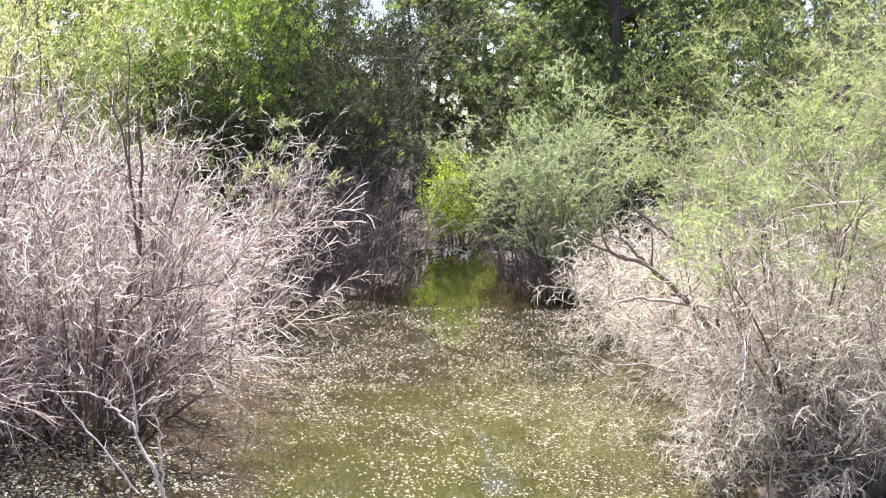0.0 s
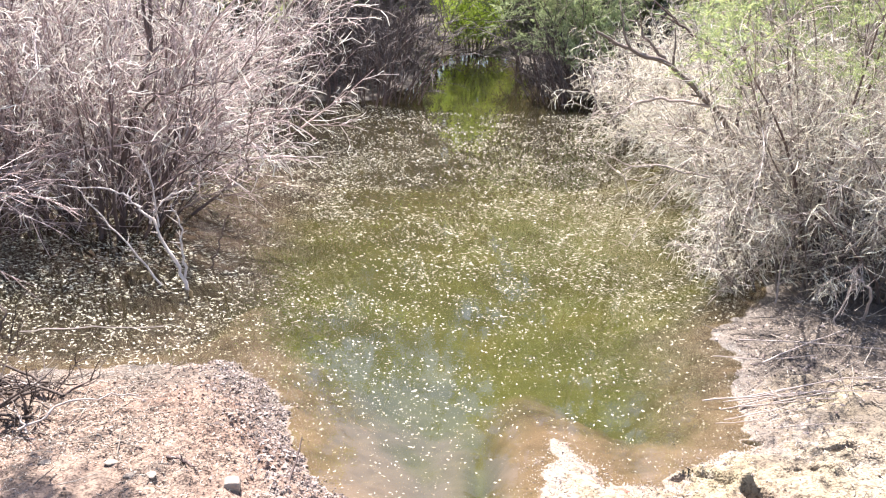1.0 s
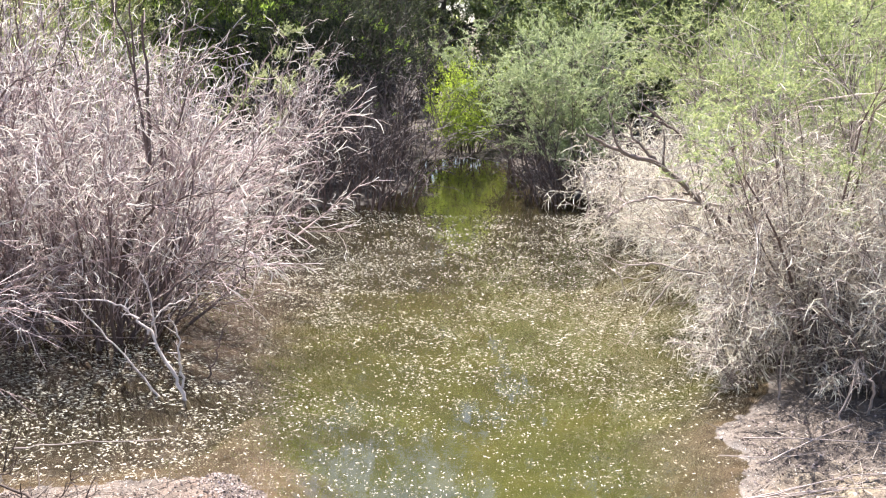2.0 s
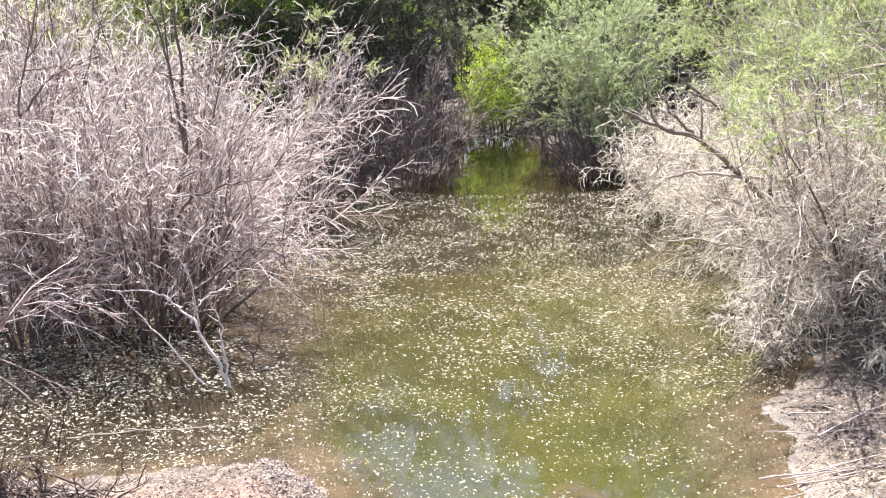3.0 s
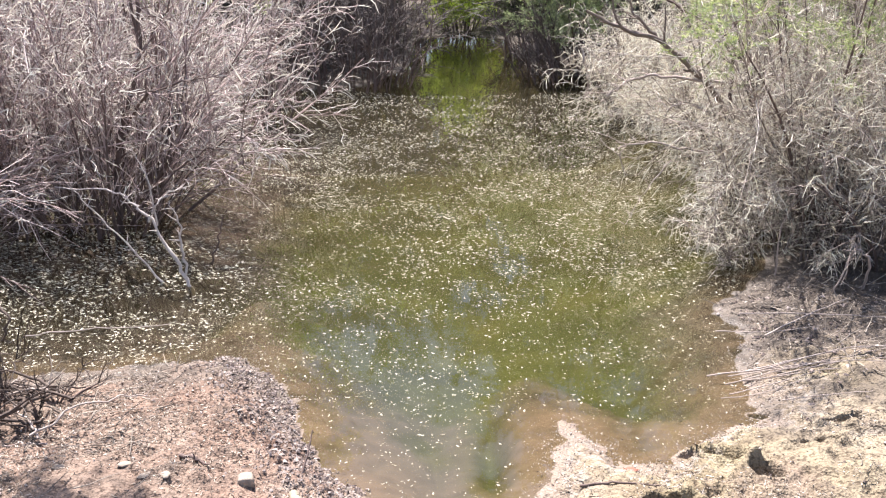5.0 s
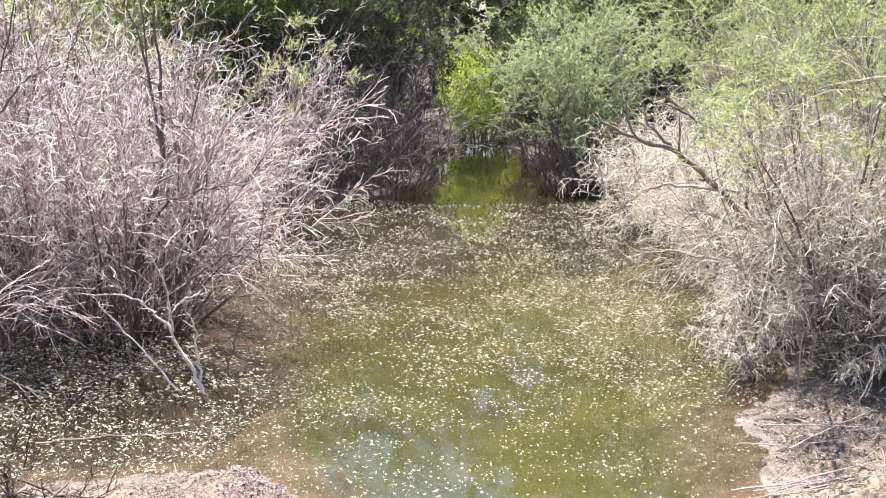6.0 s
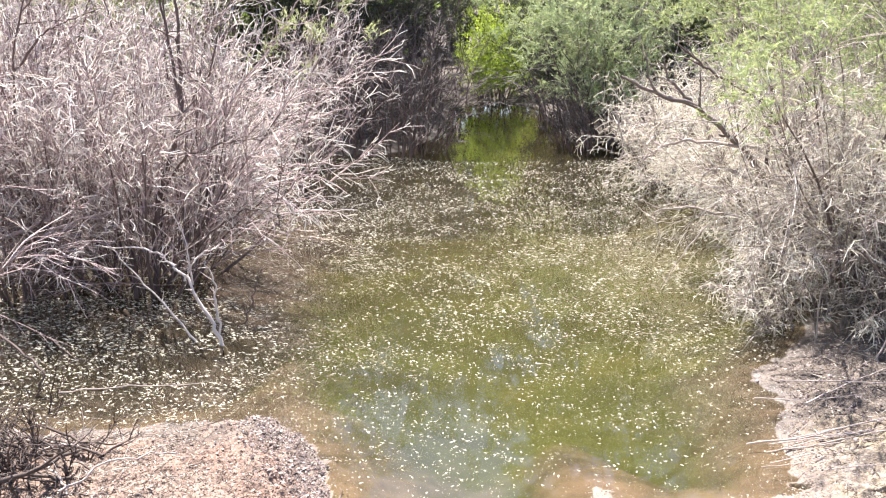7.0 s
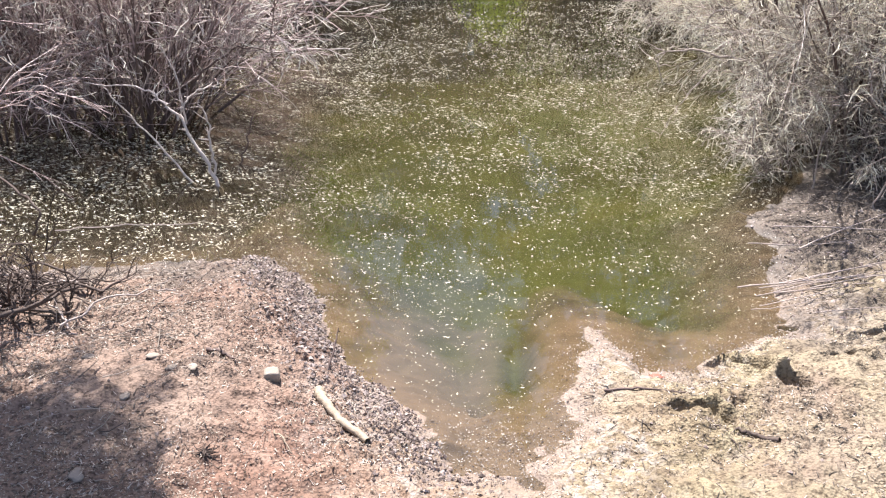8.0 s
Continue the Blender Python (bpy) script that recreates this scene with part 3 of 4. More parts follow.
def tree(name, label, x, y, seed, height=8.0, trunks=3, girth=0.09, fork=0.15, limbs=12, limb=2.2, branches=8, twigs=7, leaves=50000,
         leaf=None, leaf_size=(0.09, 0.018), hang=-0.05, low=0.12, lean=0.16, size=0.5, tip=(0, 0)):
    """A tree with tapered trunks, limbs and a crown of many small leaves."""
    rng = np.random.default_rng(seed)
    z = on_land(x, y)
    root = tagged(new(name), label, "tree", group="trees behind the pond")
    root.location = (x, y, z)
    a = rng.uniform(0, 2 * np.pi, trunks)
    foot = np.stack([np.cos(a), np.sin(a), 0 * a], -1) * fork
    foot[:, 2] = -0.1
    way = np.stack([np.cos(a) * lean + tip[0], np.sin(a) * lean + tip[1], np.ones(trunks)], -1)
    main = grow(foot, way, height * rng.uniform(0.85, 1.0, trunks), 14, 0.06, 0.02, rng)
    stocks = []
    for i in range(trunks):
        v, f = tubes(main[i:i + 1], [girth * rng.uniform(0.7, 1.0)], [girth * 0.12], 8)
        stocks.append(part("trunk", mesh_of("trunk", v, f, M_BARK), root))
    p, w, u = spawn(main, limbs, low, 0.98, 0.75, rng)
    w = unit(w * np.array([1.3, 1.3, 0.55]))
    one = grow(p, w, limb * (1.08 - 0.6 * u) * rng.uniform(0.5, 1.1, len(p)), 7, 0.12, 0.06, rng)
    bits = []
    for i in range(len(p)):
        v, f = tubes(one[i:i + 1], [girth * 0.34 * (1.1 - 0.6 * u[i])], [0.006], 5)
        part("limb", mesh_of("limb", v, f, M_BARK), stocks[i // limbs])
    p, w, u = spawn(one, branches, 0.15, 1.0, 0.6, rng)
    two = grow(p, w, limb * size * rng.uniform(0.3, 0.8, len(p)), 4, 0.16, hang * 0.5, rng)
    bits.append(tubes(two, np.full(len(p), 0.008), np.full(len(p), 0.003), 3))
    p, w, u = spawn(two, twigs, 0.1, 1.0, 0.5, rng)
    three = grow(p, w, limb * size * rng.uniform(0.15, 0.42, len(p)), 3, 0.14, hang + rng.uniform(-0.1, 0.05, len(p)), rng)
    bits.append(ribbons(three, np.full(len(p), 0.006), rng))
    part("branchwork", mesh_of("branchwork", *joined(*bits), M_STEM), root, kind="stuff")
    pick = rng.integers(0, len(three), leaves)
    node = rng.integers(1, 3, leaves)
    b = three[pick, node] + (three[pick, node - 1] - three[pick, node]) * rng.random((leaves, 1)) + rng.normal(size=(leaves, 3)) * 0.02
    along = unit(three[pick, node] - three[pick, node - 1])
    w = unit(along + rng.normal(size=(leaves, 3)) * 0.55 + np.array([0, 0, hang * 3]))
    v, f = leaflets(b, w, leaf_size[0] * rng.uniform(0.55, 1.3, leaves), leaf_size[1] * rng.uniform(0.6, 1.3, leaves), rng)
    part("crown", mesh_of("crown", v, f, leaf, False), root, kind="stuff")
    return root


# dead brush on the red clay side
BROOM = dict(cones=(0.32, 0.34, 0.36), branch=(0.20, 0.46), twig=(0.06, 0.17), wander=0.085, curl=(-0.30, 0.15))
shrub("tamarisk_shrub", "leafless pinkish-grey tamarisk shrub arching out of the pond edge", -2.12, 5.55, 11, stems=64, spread=0.34, height=1.6,
      reach=(0.16, -0.03), every_stem=True, lean=0.78, fine=0.0031, wood=M_DEAD, shoots=(9, 6), big=22, thick=0.0085, spray=M_DEAD_SPRAY, curls=3,
      spray_size=(0.085, 0.0052), nodes=3, spray_from=0.36, bare=0.20, **BROOM)
shrub("tamarisk_shrub", "leafless pinkish-grey tamarisk shrub at the pond edge", -2.75, 5.35, 19, stems=54, spread=0.4, height=1.55,
      reach=(0.05, -0.05), every_stem=True, lean=0.62, fine=0.0031, wood=M_DEAD, shoots=(9, 6), big=16, thick=0.008, spray=M_DEAD_SPRAY, curls=3,
      spray_size=(0.085, 0.0052), nodes=3, spray_from=0.34, bare=0.20, **BROOM)
shrub("tamarisk_shrub", "leafless grey tamarisk shrub leaning over the water", -2.30, 6.7, 48, stems=40, spread=0.34, height=1.2,
      reach=(0.06, 0.0), every_stem=True, lean=0.6, fine=0.0032, wood=M_DEAD, shoots=(8, 5), big=10, thick=0.008, spray=M_DEAD_SPRAY, curls=3,
      spray_size=(0.09, 0.0054), nodes=3, spray_from=0.25, bare=0.20, **BROOM)
shrub("tamarisk_shrub", "leafless pinkish-grey tamarisk shrub among others at the water", -3.6, 6.3, 12, stems=60, spread=0.7, height=1.8, far=True,
      lean=0.5, fine=0.0033, wood=M_DEAD, shoots=(9, 5), big=8, spray=M_DEAD_SPRAY, curls=2, spray_size=(0.10, 0.0056), spray_from=0.35, **BROOM)
shrub("tamarisk_shrub", "leafless pinkish-grey tamarisk shrub behind another at the water", -3.3, 7.9, 49, stems=50, spread=0.7, height=1.75, far=True,
      lean=0.45, fine=0.0035, wood=M_DEAD, shoots=(9, 5), big=8, spray=M_DEAD_SPRAY, curls=2, spray_size=(0.10, 0.006), spray_from=0.4, **BROOM)
shrub("tamarisk_shrub", "grey tamarisk shrub with sparse pale olive tips", -1.75, 8.5, 13, stems=26, spread=0.28, height=1.75, reach=(0.12, 0.0),
      lean=0.26, wood=M_DEAD, shoots=(8, 5), big=8, leaf=M_GREY_FEATHER, leaves=5400, leaf_from=0.82, plume=270, plume_size=0.12, needle=(0.035, 0.006),
      spray=M_DEAD_SPRAY, curls=3, spray_from=0.35, **BROOM)
shrub("tamarisk_shrub", "bare twiggy grey shrub leaning over the near bank", -2.50, 3.50, 14, stems=34, spread=0.28, height=0.92,
      reach=(0.20, 0.0), every_stem=True, lean=0.42, thick=0.007, wood=M_DEAD, stem_wood=M_GREY_STEM, shoots=(7, 5), big=6, **BROOM)
shrub("dead_bush", "small dark leafless bush beside a heap of brushwood", -1.70, 2.97, 45, stems=16, spread=0.12, height=0.62,
      every_stem=True, lean=0.75, thick=0.0042, wood=M_WOODY, stem_wood=M_WOODY, shoots=(7, 4), big=4)
shrub("dead_bush", "low dark leafless bush sprawling over the clay bank", -1.58, 2.92, 46, stems=14, spread=0.2, height=0.22,
      every_stem=True, lean=1.6, thick=0.005, wood=M_WOODY, stem_wood=M_WOODY, shoots=(6, 4), big=4)
shrub("bank_brush", "brown brush on the far bank, darkened for shade", -1.15, 10.65, 15, stems=100, spread=0.8, height=1.4, far=True,
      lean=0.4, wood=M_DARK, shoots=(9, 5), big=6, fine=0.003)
shrub("bank_brush", "brown brush on the far bank, darkened for shade", -1.2, 13.4, 16, stems=70, spread=0.6, height=1.8, far=True,
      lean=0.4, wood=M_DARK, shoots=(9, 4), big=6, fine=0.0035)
shrub("bank_brush", "low brush under a tamarisk at the water, darkened for shade", 1.6, 11.0, 17, stems=70, spread=0.8, height=0.9, far=True,
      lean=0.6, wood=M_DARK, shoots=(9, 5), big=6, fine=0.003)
shrub("bank_brush", "low brush under a tamarisk at the water, darkened for shade", 1.3, 13.4, 18, stems=60, spread=0.6, height=1.7, far=True,
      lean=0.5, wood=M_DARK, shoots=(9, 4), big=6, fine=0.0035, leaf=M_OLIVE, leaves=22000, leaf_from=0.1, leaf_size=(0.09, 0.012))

# tamarisk in leaf on the yellow silt side
HAY = dict(cones=(0.44, 0.52, 0.65), branch=(0.16, 0.40), twig=(0.06, 0.17), wander=0.12, curl=(-0.55, 0.12))
shrub("tamarisk_shrub", "tamarisk shrub, grey dry twigs below and green sprays on top", 2.15, 5.15, 21, stems=58, spread=0.42, height=1.62,
      reach=(-0.18, 0.0), every_stem=True, lean=0.62, nodes=3, fine=0.0024, wood=M_DRY, shoots=(10, 6), big=16, thick=0.0095, leaf=M_FEATHER, leaves=44000, leaf_from=0.70,
      plume=1700, plume_size=0.14, needle=(0.030, 0.0042), spray=M_DRY_SPRAY, spray_to=0.72, stem_wood=M_GREY_STEM, curls=5, spray_size=(0.085, 0.0038), bare=0.24, **HAY)
shrub("tamarisk_shrub", "bleached tamarisk suckers leaning out over the bank", 2.12, 4.62, 47, stems=40, spread=0.36, height=0.95,
      reach=(-0.12, 0.0), every_stem=True, lean=0.42, fine=0.0022, thick=0.006, wood=M_DRY, stem_wood=M_GREY_STEM, shoots=(8, 6), big=4, spray=M_DRY_SPRAY, curls=4,
      spray_size=(0.08, 0.0036), nodes=3, bare=0.3, spray_from=0.26, **HAY)
shrub("dead_bush", "low tangled dead undergrowth at the foot of a tamarisk", 1.76, 4.76, 55, stems=40, spread=0.34, height=0.46,
      reach=(-0.12, -0.05), every_stem=True, lean=0.75, thick=0.004, fine=0.0022, wood=M_DRY, stem_wood=M_GREY_STEM, shoots=(8, 5), big=4, spray=M_DRY_SPRAY, curls=3,
      spray_size=(0.06, 0.0038), bare=0.08, **HAY)
# its dark twigs carry the shade at the foot of the tamarisk
shrub("dead_bush", "low brown dead undergrowth, darkened for the shade of a tamarisk", 2.2, 4.55, 56, stems=40, spread=0.36, height=0.5,
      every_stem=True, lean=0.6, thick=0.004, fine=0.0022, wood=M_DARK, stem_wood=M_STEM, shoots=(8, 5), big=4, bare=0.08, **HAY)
shrub("tamarisk_shrub", "low bleached tamarisk shrub drooping into the water", 2.10, 6.0, 26, stems=46, spread=0.36, height=1.12,
      reach=(-0.36, 0.0), every_stem=True, lean=0.55, lift=-0.08, fine=0.0024, wood=M_DRY, shoots=(10, 6), big=8, spray=M_DRY_SPRAY, curls=6, spray_size=(0.10, 0.0042), nodes=3, **HAY)
shrub("tamarisk_shrub", "tamarisk shrub with a rounded yellow-green top over grey twigs", 3.12, 7.2, 22, stems=70, spread=0.7, height=2.08, far=True,
      reach=(-0.06, 0.0), lean=0.42, wood=M_DRY, shoots=(10, 5), big=12, leaf=M_FEATHER, leaves=165000, leaf_from=0.56, plume=5200, plume_size=0.17, needle=(0.034, 0.0062),
      spray=M_DRY_SPRAY, spray_to=0.6, curls=3)
shrub("tamarisk_shrub", "low dry tamarisk shrub behind others on the bank", 2.15, 8.5, 52, stems=60, spread=0.55, height=1.15, far=True,
      reach=(-0.1, 0.0), lean=0.55, wood=M_DRY, shoots=(10, 5), big=8, fine=0.003, spray=M_DRY_SPRAY, curls=4, spray_size=(0.09, 0.005))
shrub("tamarisk_shrub", "tall pale green feathery tamarisk", 4.6, 8.6, 23, stems=50, spread=0.5, height=3.3,
      far=True, lean=0.26, wood=M_DRY, shoots=(12, 5), big=8, leaf=M_GREY_FEATHER, leaves=70000, leaf_from=0.3, plume=2300, plume_size=0.20, needle=(0.042, 0.0066))
shrub("tamarisk_shrub", "grey-green feathery tamarisk hanging over the water", 1.52, 11.4, 24, stems=26, spread=0.30, height=1.98,
      reach=(-0.22, 0.0), far=True, lean=0.27, wood=M_DRY, shoots=(9, 4), big=8, leaf=M_SILVER_FEATHER, leaves=84000, leaf_from=0.22, plume=2000, plume_size=0.22, needle=(0.045, 0.008))
shrub("willow_sapling", "bright lime-green willow sapling at the far water's edge", 0.28, 15.9, 25, stems=34, spread=0.45, height=1.4, far=True,
      lean=0.4, wood=M_DARK, shoots=(10, 4), big=5, leaf=M_LIME, leaves=22000, leaf_from=0.0, leaf_size=(0.053, 0.0176))

# willow thicket behind the pond
shrub("willow_shrub", "bright green leafy willow thicket behind dead brush", -3.6, 12.8, 27, stems=40, spread=0.7, height=4.0, reach=(0.05, 0.0), far=True,
      lean=0.3, wood=M_DARK, shoots=(12, 5), big=8, leaf=M_WILLOW, leaves=112000, leaf_from=0.12, leaf_size=(0.059, 0.0164), fine=0.003)
# added shrub: its dark leaves stand in for shade under the willow
shrub("willow_shrub", "dark-leaved willow added for the shaded foot of the bright thicket", -2.35, 12.3, 51, stems=34, spread=0.6, height=2.5, far=True,
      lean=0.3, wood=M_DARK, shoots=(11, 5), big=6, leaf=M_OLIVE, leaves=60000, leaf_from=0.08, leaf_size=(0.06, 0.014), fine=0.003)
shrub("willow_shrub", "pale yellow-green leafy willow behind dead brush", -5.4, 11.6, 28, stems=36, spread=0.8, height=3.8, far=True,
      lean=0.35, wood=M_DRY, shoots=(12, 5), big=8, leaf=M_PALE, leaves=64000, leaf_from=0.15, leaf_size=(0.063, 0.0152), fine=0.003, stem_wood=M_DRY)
shrub("tamarisk_shrub", "tall olive tamarisk, darkened for the shade of the thicket", -1.5, 14.4, 38, stems=46, spread=0.6, height=4.2, far=True,
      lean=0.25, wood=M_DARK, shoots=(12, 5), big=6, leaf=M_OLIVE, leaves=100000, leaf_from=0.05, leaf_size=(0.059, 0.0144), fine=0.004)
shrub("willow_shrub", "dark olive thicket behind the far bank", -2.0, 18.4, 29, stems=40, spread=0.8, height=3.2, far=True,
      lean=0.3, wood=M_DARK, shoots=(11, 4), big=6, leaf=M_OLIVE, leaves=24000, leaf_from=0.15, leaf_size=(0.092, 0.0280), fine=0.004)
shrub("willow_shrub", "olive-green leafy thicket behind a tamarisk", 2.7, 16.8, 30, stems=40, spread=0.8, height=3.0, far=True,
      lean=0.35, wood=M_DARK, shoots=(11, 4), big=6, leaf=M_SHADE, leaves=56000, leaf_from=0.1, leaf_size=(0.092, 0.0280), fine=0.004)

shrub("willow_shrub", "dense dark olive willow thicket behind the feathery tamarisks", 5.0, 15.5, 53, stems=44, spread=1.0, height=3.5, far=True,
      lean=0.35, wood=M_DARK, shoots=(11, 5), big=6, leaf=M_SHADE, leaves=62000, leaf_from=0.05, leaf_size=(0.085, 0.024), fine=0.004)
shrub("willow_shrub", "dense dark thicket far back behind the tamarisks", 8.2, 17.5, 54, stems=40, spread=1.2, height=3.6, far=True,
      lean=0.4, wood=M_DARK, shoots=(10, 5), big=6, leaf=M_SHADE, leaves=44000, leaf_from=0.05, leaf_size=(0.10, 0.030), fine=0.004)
# trees
tree("willow_tree", "bright green tall willow with narrow leaves", -7.0, 22.0, 31, height=16.5, trunks=5, leaf=M_WILLOW, leaves=72000, limb=3.3, hang=-0.06,
     leaf_size=(0.152, 0.0448), low=0.05, limbs=14)
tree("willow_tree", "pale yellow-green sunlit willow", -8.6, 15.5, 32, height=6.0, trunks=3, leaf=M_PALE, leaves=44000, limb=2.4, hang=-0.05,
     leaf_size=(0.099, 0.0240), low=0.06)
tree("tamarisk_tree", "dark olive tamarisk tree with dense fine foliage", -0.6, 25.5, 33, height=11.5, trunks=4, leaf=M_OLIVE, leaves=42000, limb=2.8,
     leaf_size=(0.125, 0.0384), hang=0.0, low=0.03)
tree("willow_tree", "tall olive-green willow in the back of the thicket", 2.35, 22.5, 34, height=16.0, trunks=3, leaf=M_DEEP, leaves=84000, limb=2.0, lean=0.06, hang=-0.06,
     leaf_size=(0.112, 0.0320), low=0.04)
tree("willow_tree", "young olive-green willow in the thicket", 1.5, 19.8, 39, height=7.4, trunks=3, leaf=M_DEEP, leaves=62000, limb=2.0, hang=-0.06,
     leaf_size=(0.106, 0.0288), low=0.10)
tree("cottonwood_tree", "dark trunked tree with hanging leaves against the sky", 3.25, 18.5, 35, height=13.0, trunks=1, girth=0.16, leaf=M_DEEP, leaves=50000,
     limbs=36, limb=2.8, hang=-0.10, low=0.10, lean=0.02, leaf_size=(0.106, 0.0304))
tree("cottonwood_tree", "dark tree with hanging leaves against the sky", 6.9, 18.6, 36, height=12.0, trunks=3, girth=0.07, leaf=M_DEEP, leaves=60000,
     limbs=20, limb=2.6, hang=-0.10, low=0.05, leaf_size=(0.106, 0.0304))
# two willows out of view, placed for the shade on the clay bank
tree("willow_tree", "unseen olive-leaved willow leaning over the clay bank to shade it", -2.54, 2.48, 37, height=4.0, trunks=2, girth=0.05, fork=0.1, limbs=15, limb=1.25,
     branches=7, twigs=6, leaves=80000, leaf=M_OLIVE, leaf_size=(0.070, 0.0200), hang=0.0, low=0.66, lean=0.06, tip=(0.40, 0.0))
tree("willow_tree", "unseen slender willow added to widen the shade on the clay bank", -3.22, 3.6, 42, height=4.0, trunks=1, girth=0.04, fork=0.05, limbs=14, limb=1.1,
     branches=6, twigs=6, leaves=7600, leaf=M_OLIVE, leaf_size=(0.053, 0.0144), hang=0.0, low=0.72, lean=0.03, tip=(0.40, 0.0))
for n, (x, y, h) in enumerate(((-9.5, 23, 8.5), (-4.0, 25, 9.0), (1.2, 28, 10.0), (5.2, 27, 12.5), (9.5, 24, 10.5), (4.1, 23.5, 8.5))):
    tree("background_tree", "shadowy green tree far back in the thicket", x, y, 50 + n, height=h, trunks=3, leaf=M_DEEP, leaves=24000, limb=3.2,
         branches=7, twigs=6, leaf_size=(0.238, 0.0840), hang=-0.05, low=0.02)


# ---------------------------------------------------------------- on the water
def floating_fluff():
    rng = np.random.default_rng(41)
    n = 270000
    x, y = rng.uniform(-3.4, 2.4, n), rng.uniform(2.1, 11.2, n)
    d = shore_distance(x, y)
    dens = 0.50 + 0.45 * fbm(x, y, 0.8, 3) + 0.5 * fbm(x, y, 5.0, 2)
    dens = np.clip(dens, 0.03, 1) * np.clip((y - 1.7) / 2.6, 0.16, 1) * np.clip(1.35 - 0.07 * y, 0.4, 1)
    for hx, hy, rx, ry in ((1.13, 5.14, 0.26, 0.17), (-0.42, 6.25, 0.30, 0.22), (-1.5, 4.15, 0.18, 0.10)):
        dens = dens * (1 - 0.9 * np.exp(-((x - hx) / rx) ** 4 - ((y - hy) / ry) ** 4))
    dens = dens * (1 + 0.9 * ((x < -1.0) & (y < 5.2 + 0.4 * fbm(x, y, 1.5, 2)))) * (1 + 0.35 * (y < 3.6))
    keep = (d < -0.04) & (rng.random(n) < dens) & (y < 10.0 + 0.5 * fbm(x, y, 1.2, 2))
    x, y = x[keep], y[keep]
    n = len(x)
    a = rng.normal(0.0, 1.0, n) * np.clip(1.5 - 0.3 * (y - 2.2), 0.38, 1.5)
    length = (0.005 + 0.027 * rng.random(n) ** np.where(y < 4.0, 3.2, 2.2)) * np.clip(0.46 + 0.13 * (y - 2.2), 0.46, 0.86) * np.where((x < -1.1 + 0.3 * fbm(x, y, 1.5, 2)) & (y < 5.2), 1.25, 1.0)
    way = np.stack([np.cos(a), np.sin(a), 0 * a], -1)
    side = np.stack([-np.sin(a), np.cos(a), 0 * a], -1)
    wid = (length * rng.uniform(0.14, 0.40, n))[:, None] * 0.5
    c = np.stack([x, y, np.full(n, 0.003)], -1)
    h = length[:, None] * 0.5
    top = np.array([0, 0, 1.0]) * (length * rng.uniform(0.03, 0.14, n))[:, None]
    v = np.stack([c - way * h + top, c - side * wid, c + way * h + top * 0.4, c + side * wid], 1)
    f = np.arange(n * 4).reshape(-1, 4)
    me = mesh_of("floating_fluff", v.reshape(-1, 3), f, M_FLECK, False)
    tagged(new("floating_fluff", me), "pale seed fluff and leaf bits strewn over the pond", "floating debris", kind="stuff")


floating_fluff()


# ---------------------------------------------------------------- branches lying about
def bent(points, steps=5, jitter=0.0, seed=0):
    """A path (1, n, 3) through a few points, with a little waver."""
    rng = np.random.default_rng(seed)
    p = np.array(points, float)
    t = np.linspace(0, len(p) - 1, (len(p) - 1) * steps + 1)
    q = np.stack([np.interp(t, np.arange(len(p)), p[:, k]) for k in range(3)], -1)
    for _ in range(2):
        q[1:-1] = (q[:-2] + 2 * q[1:-1] + q[2:]) / 4
    q[1:-1] += rng.normal(size=q[1:-1].shape) * jitter
    return q[None]


def stick(name, label, category, points, r0, r1, material, sides=6, jitter=0.002, seed=0, group="", side_shoots=0, shoot=0.2):
    """One branch through the points, with side shoots of their own."""
    base = Vector(points[0])
    root = tagged(new(name), label, category, group=group)
    root.location = base
    path = bent([tuple(Vector(p) - base) for p in points], 6, jitter, seed)
    v, f = tubes(path, [r0], [r1], sides, 0.08)
    shaft = part("shaft", mesh_of("shaft", v, f, material), root)
    if side_shoots:
        rng = np.random.default_rng(seed + 1)
        p, w, u = spawn(path, side_shoots, 0.2, 0.98, 0.7, rng)
        w[:, 2] = np.abs(w[:, 2]) * 0.6
        tw = grow(p, w, shoot * rng.uniform(0.3, 1.0, len(p)), 5, 0.2, 0.0, rng)
        for i in range(len(p)):
            v, f = tubes(tw[i:i + 1], [r0 * 0.35], [r0 * 0.12], 4)
            part("side_shoot", mesh_of("side_shoot", v, f, material), shaft)
    return root


def lump(seed, squash=0.6, rough=0.25, detail=2):
    """The vertices and faces of a rough stone about 1 across."""
    bm = bmesh.new()
    bmesh.ops.create_icosphere(bm, subdivisions=detail, radius=0.5)
    off = Vector((seed * 3.7, seed * 1.3, seed * 2.1))
    for vert in bm.verts:
        vert.co *= 1 + rough * noise.noise(vert.co * 2.2 + off) + 0.4 * rough * noise.noise(vert.co * 6 + off)
        vert.co.z *= squash
    v = np.array([tuple(q.co) for q in bm.verts])
    f = np.array([[q.index for q in face.verts] for face in bm.faces])
    bm.free()
    return v, f


def stone(name, label, x, y, size, material, seed, turn=0.0, squash=0.55, sink=0.25, block=0.0):
    v, f = lump(seed, squash, 0.35, 3)
    if block:
        # press it towards a block with worn edges
        w = np.sign(v) * np.minimum(np.abs(v) * 1.5, np.array([0.42, 0.40, 0.46 * squash]))
        v = v * (1 - block) + w * block
    ob = tagged(new(name, mesh_of(name, v * np.array(size), f, material)), label, "stone")
    ob.matrix_world = pose(x, y, on_land(x, y) + size[2] * squash * (0.5 - sink), 0, 0, turn)
    return ob


def lying(points, lift=0.0):
    return [(x, y, max(on_land(x, y), 0.0) + lift) for x, y in points]


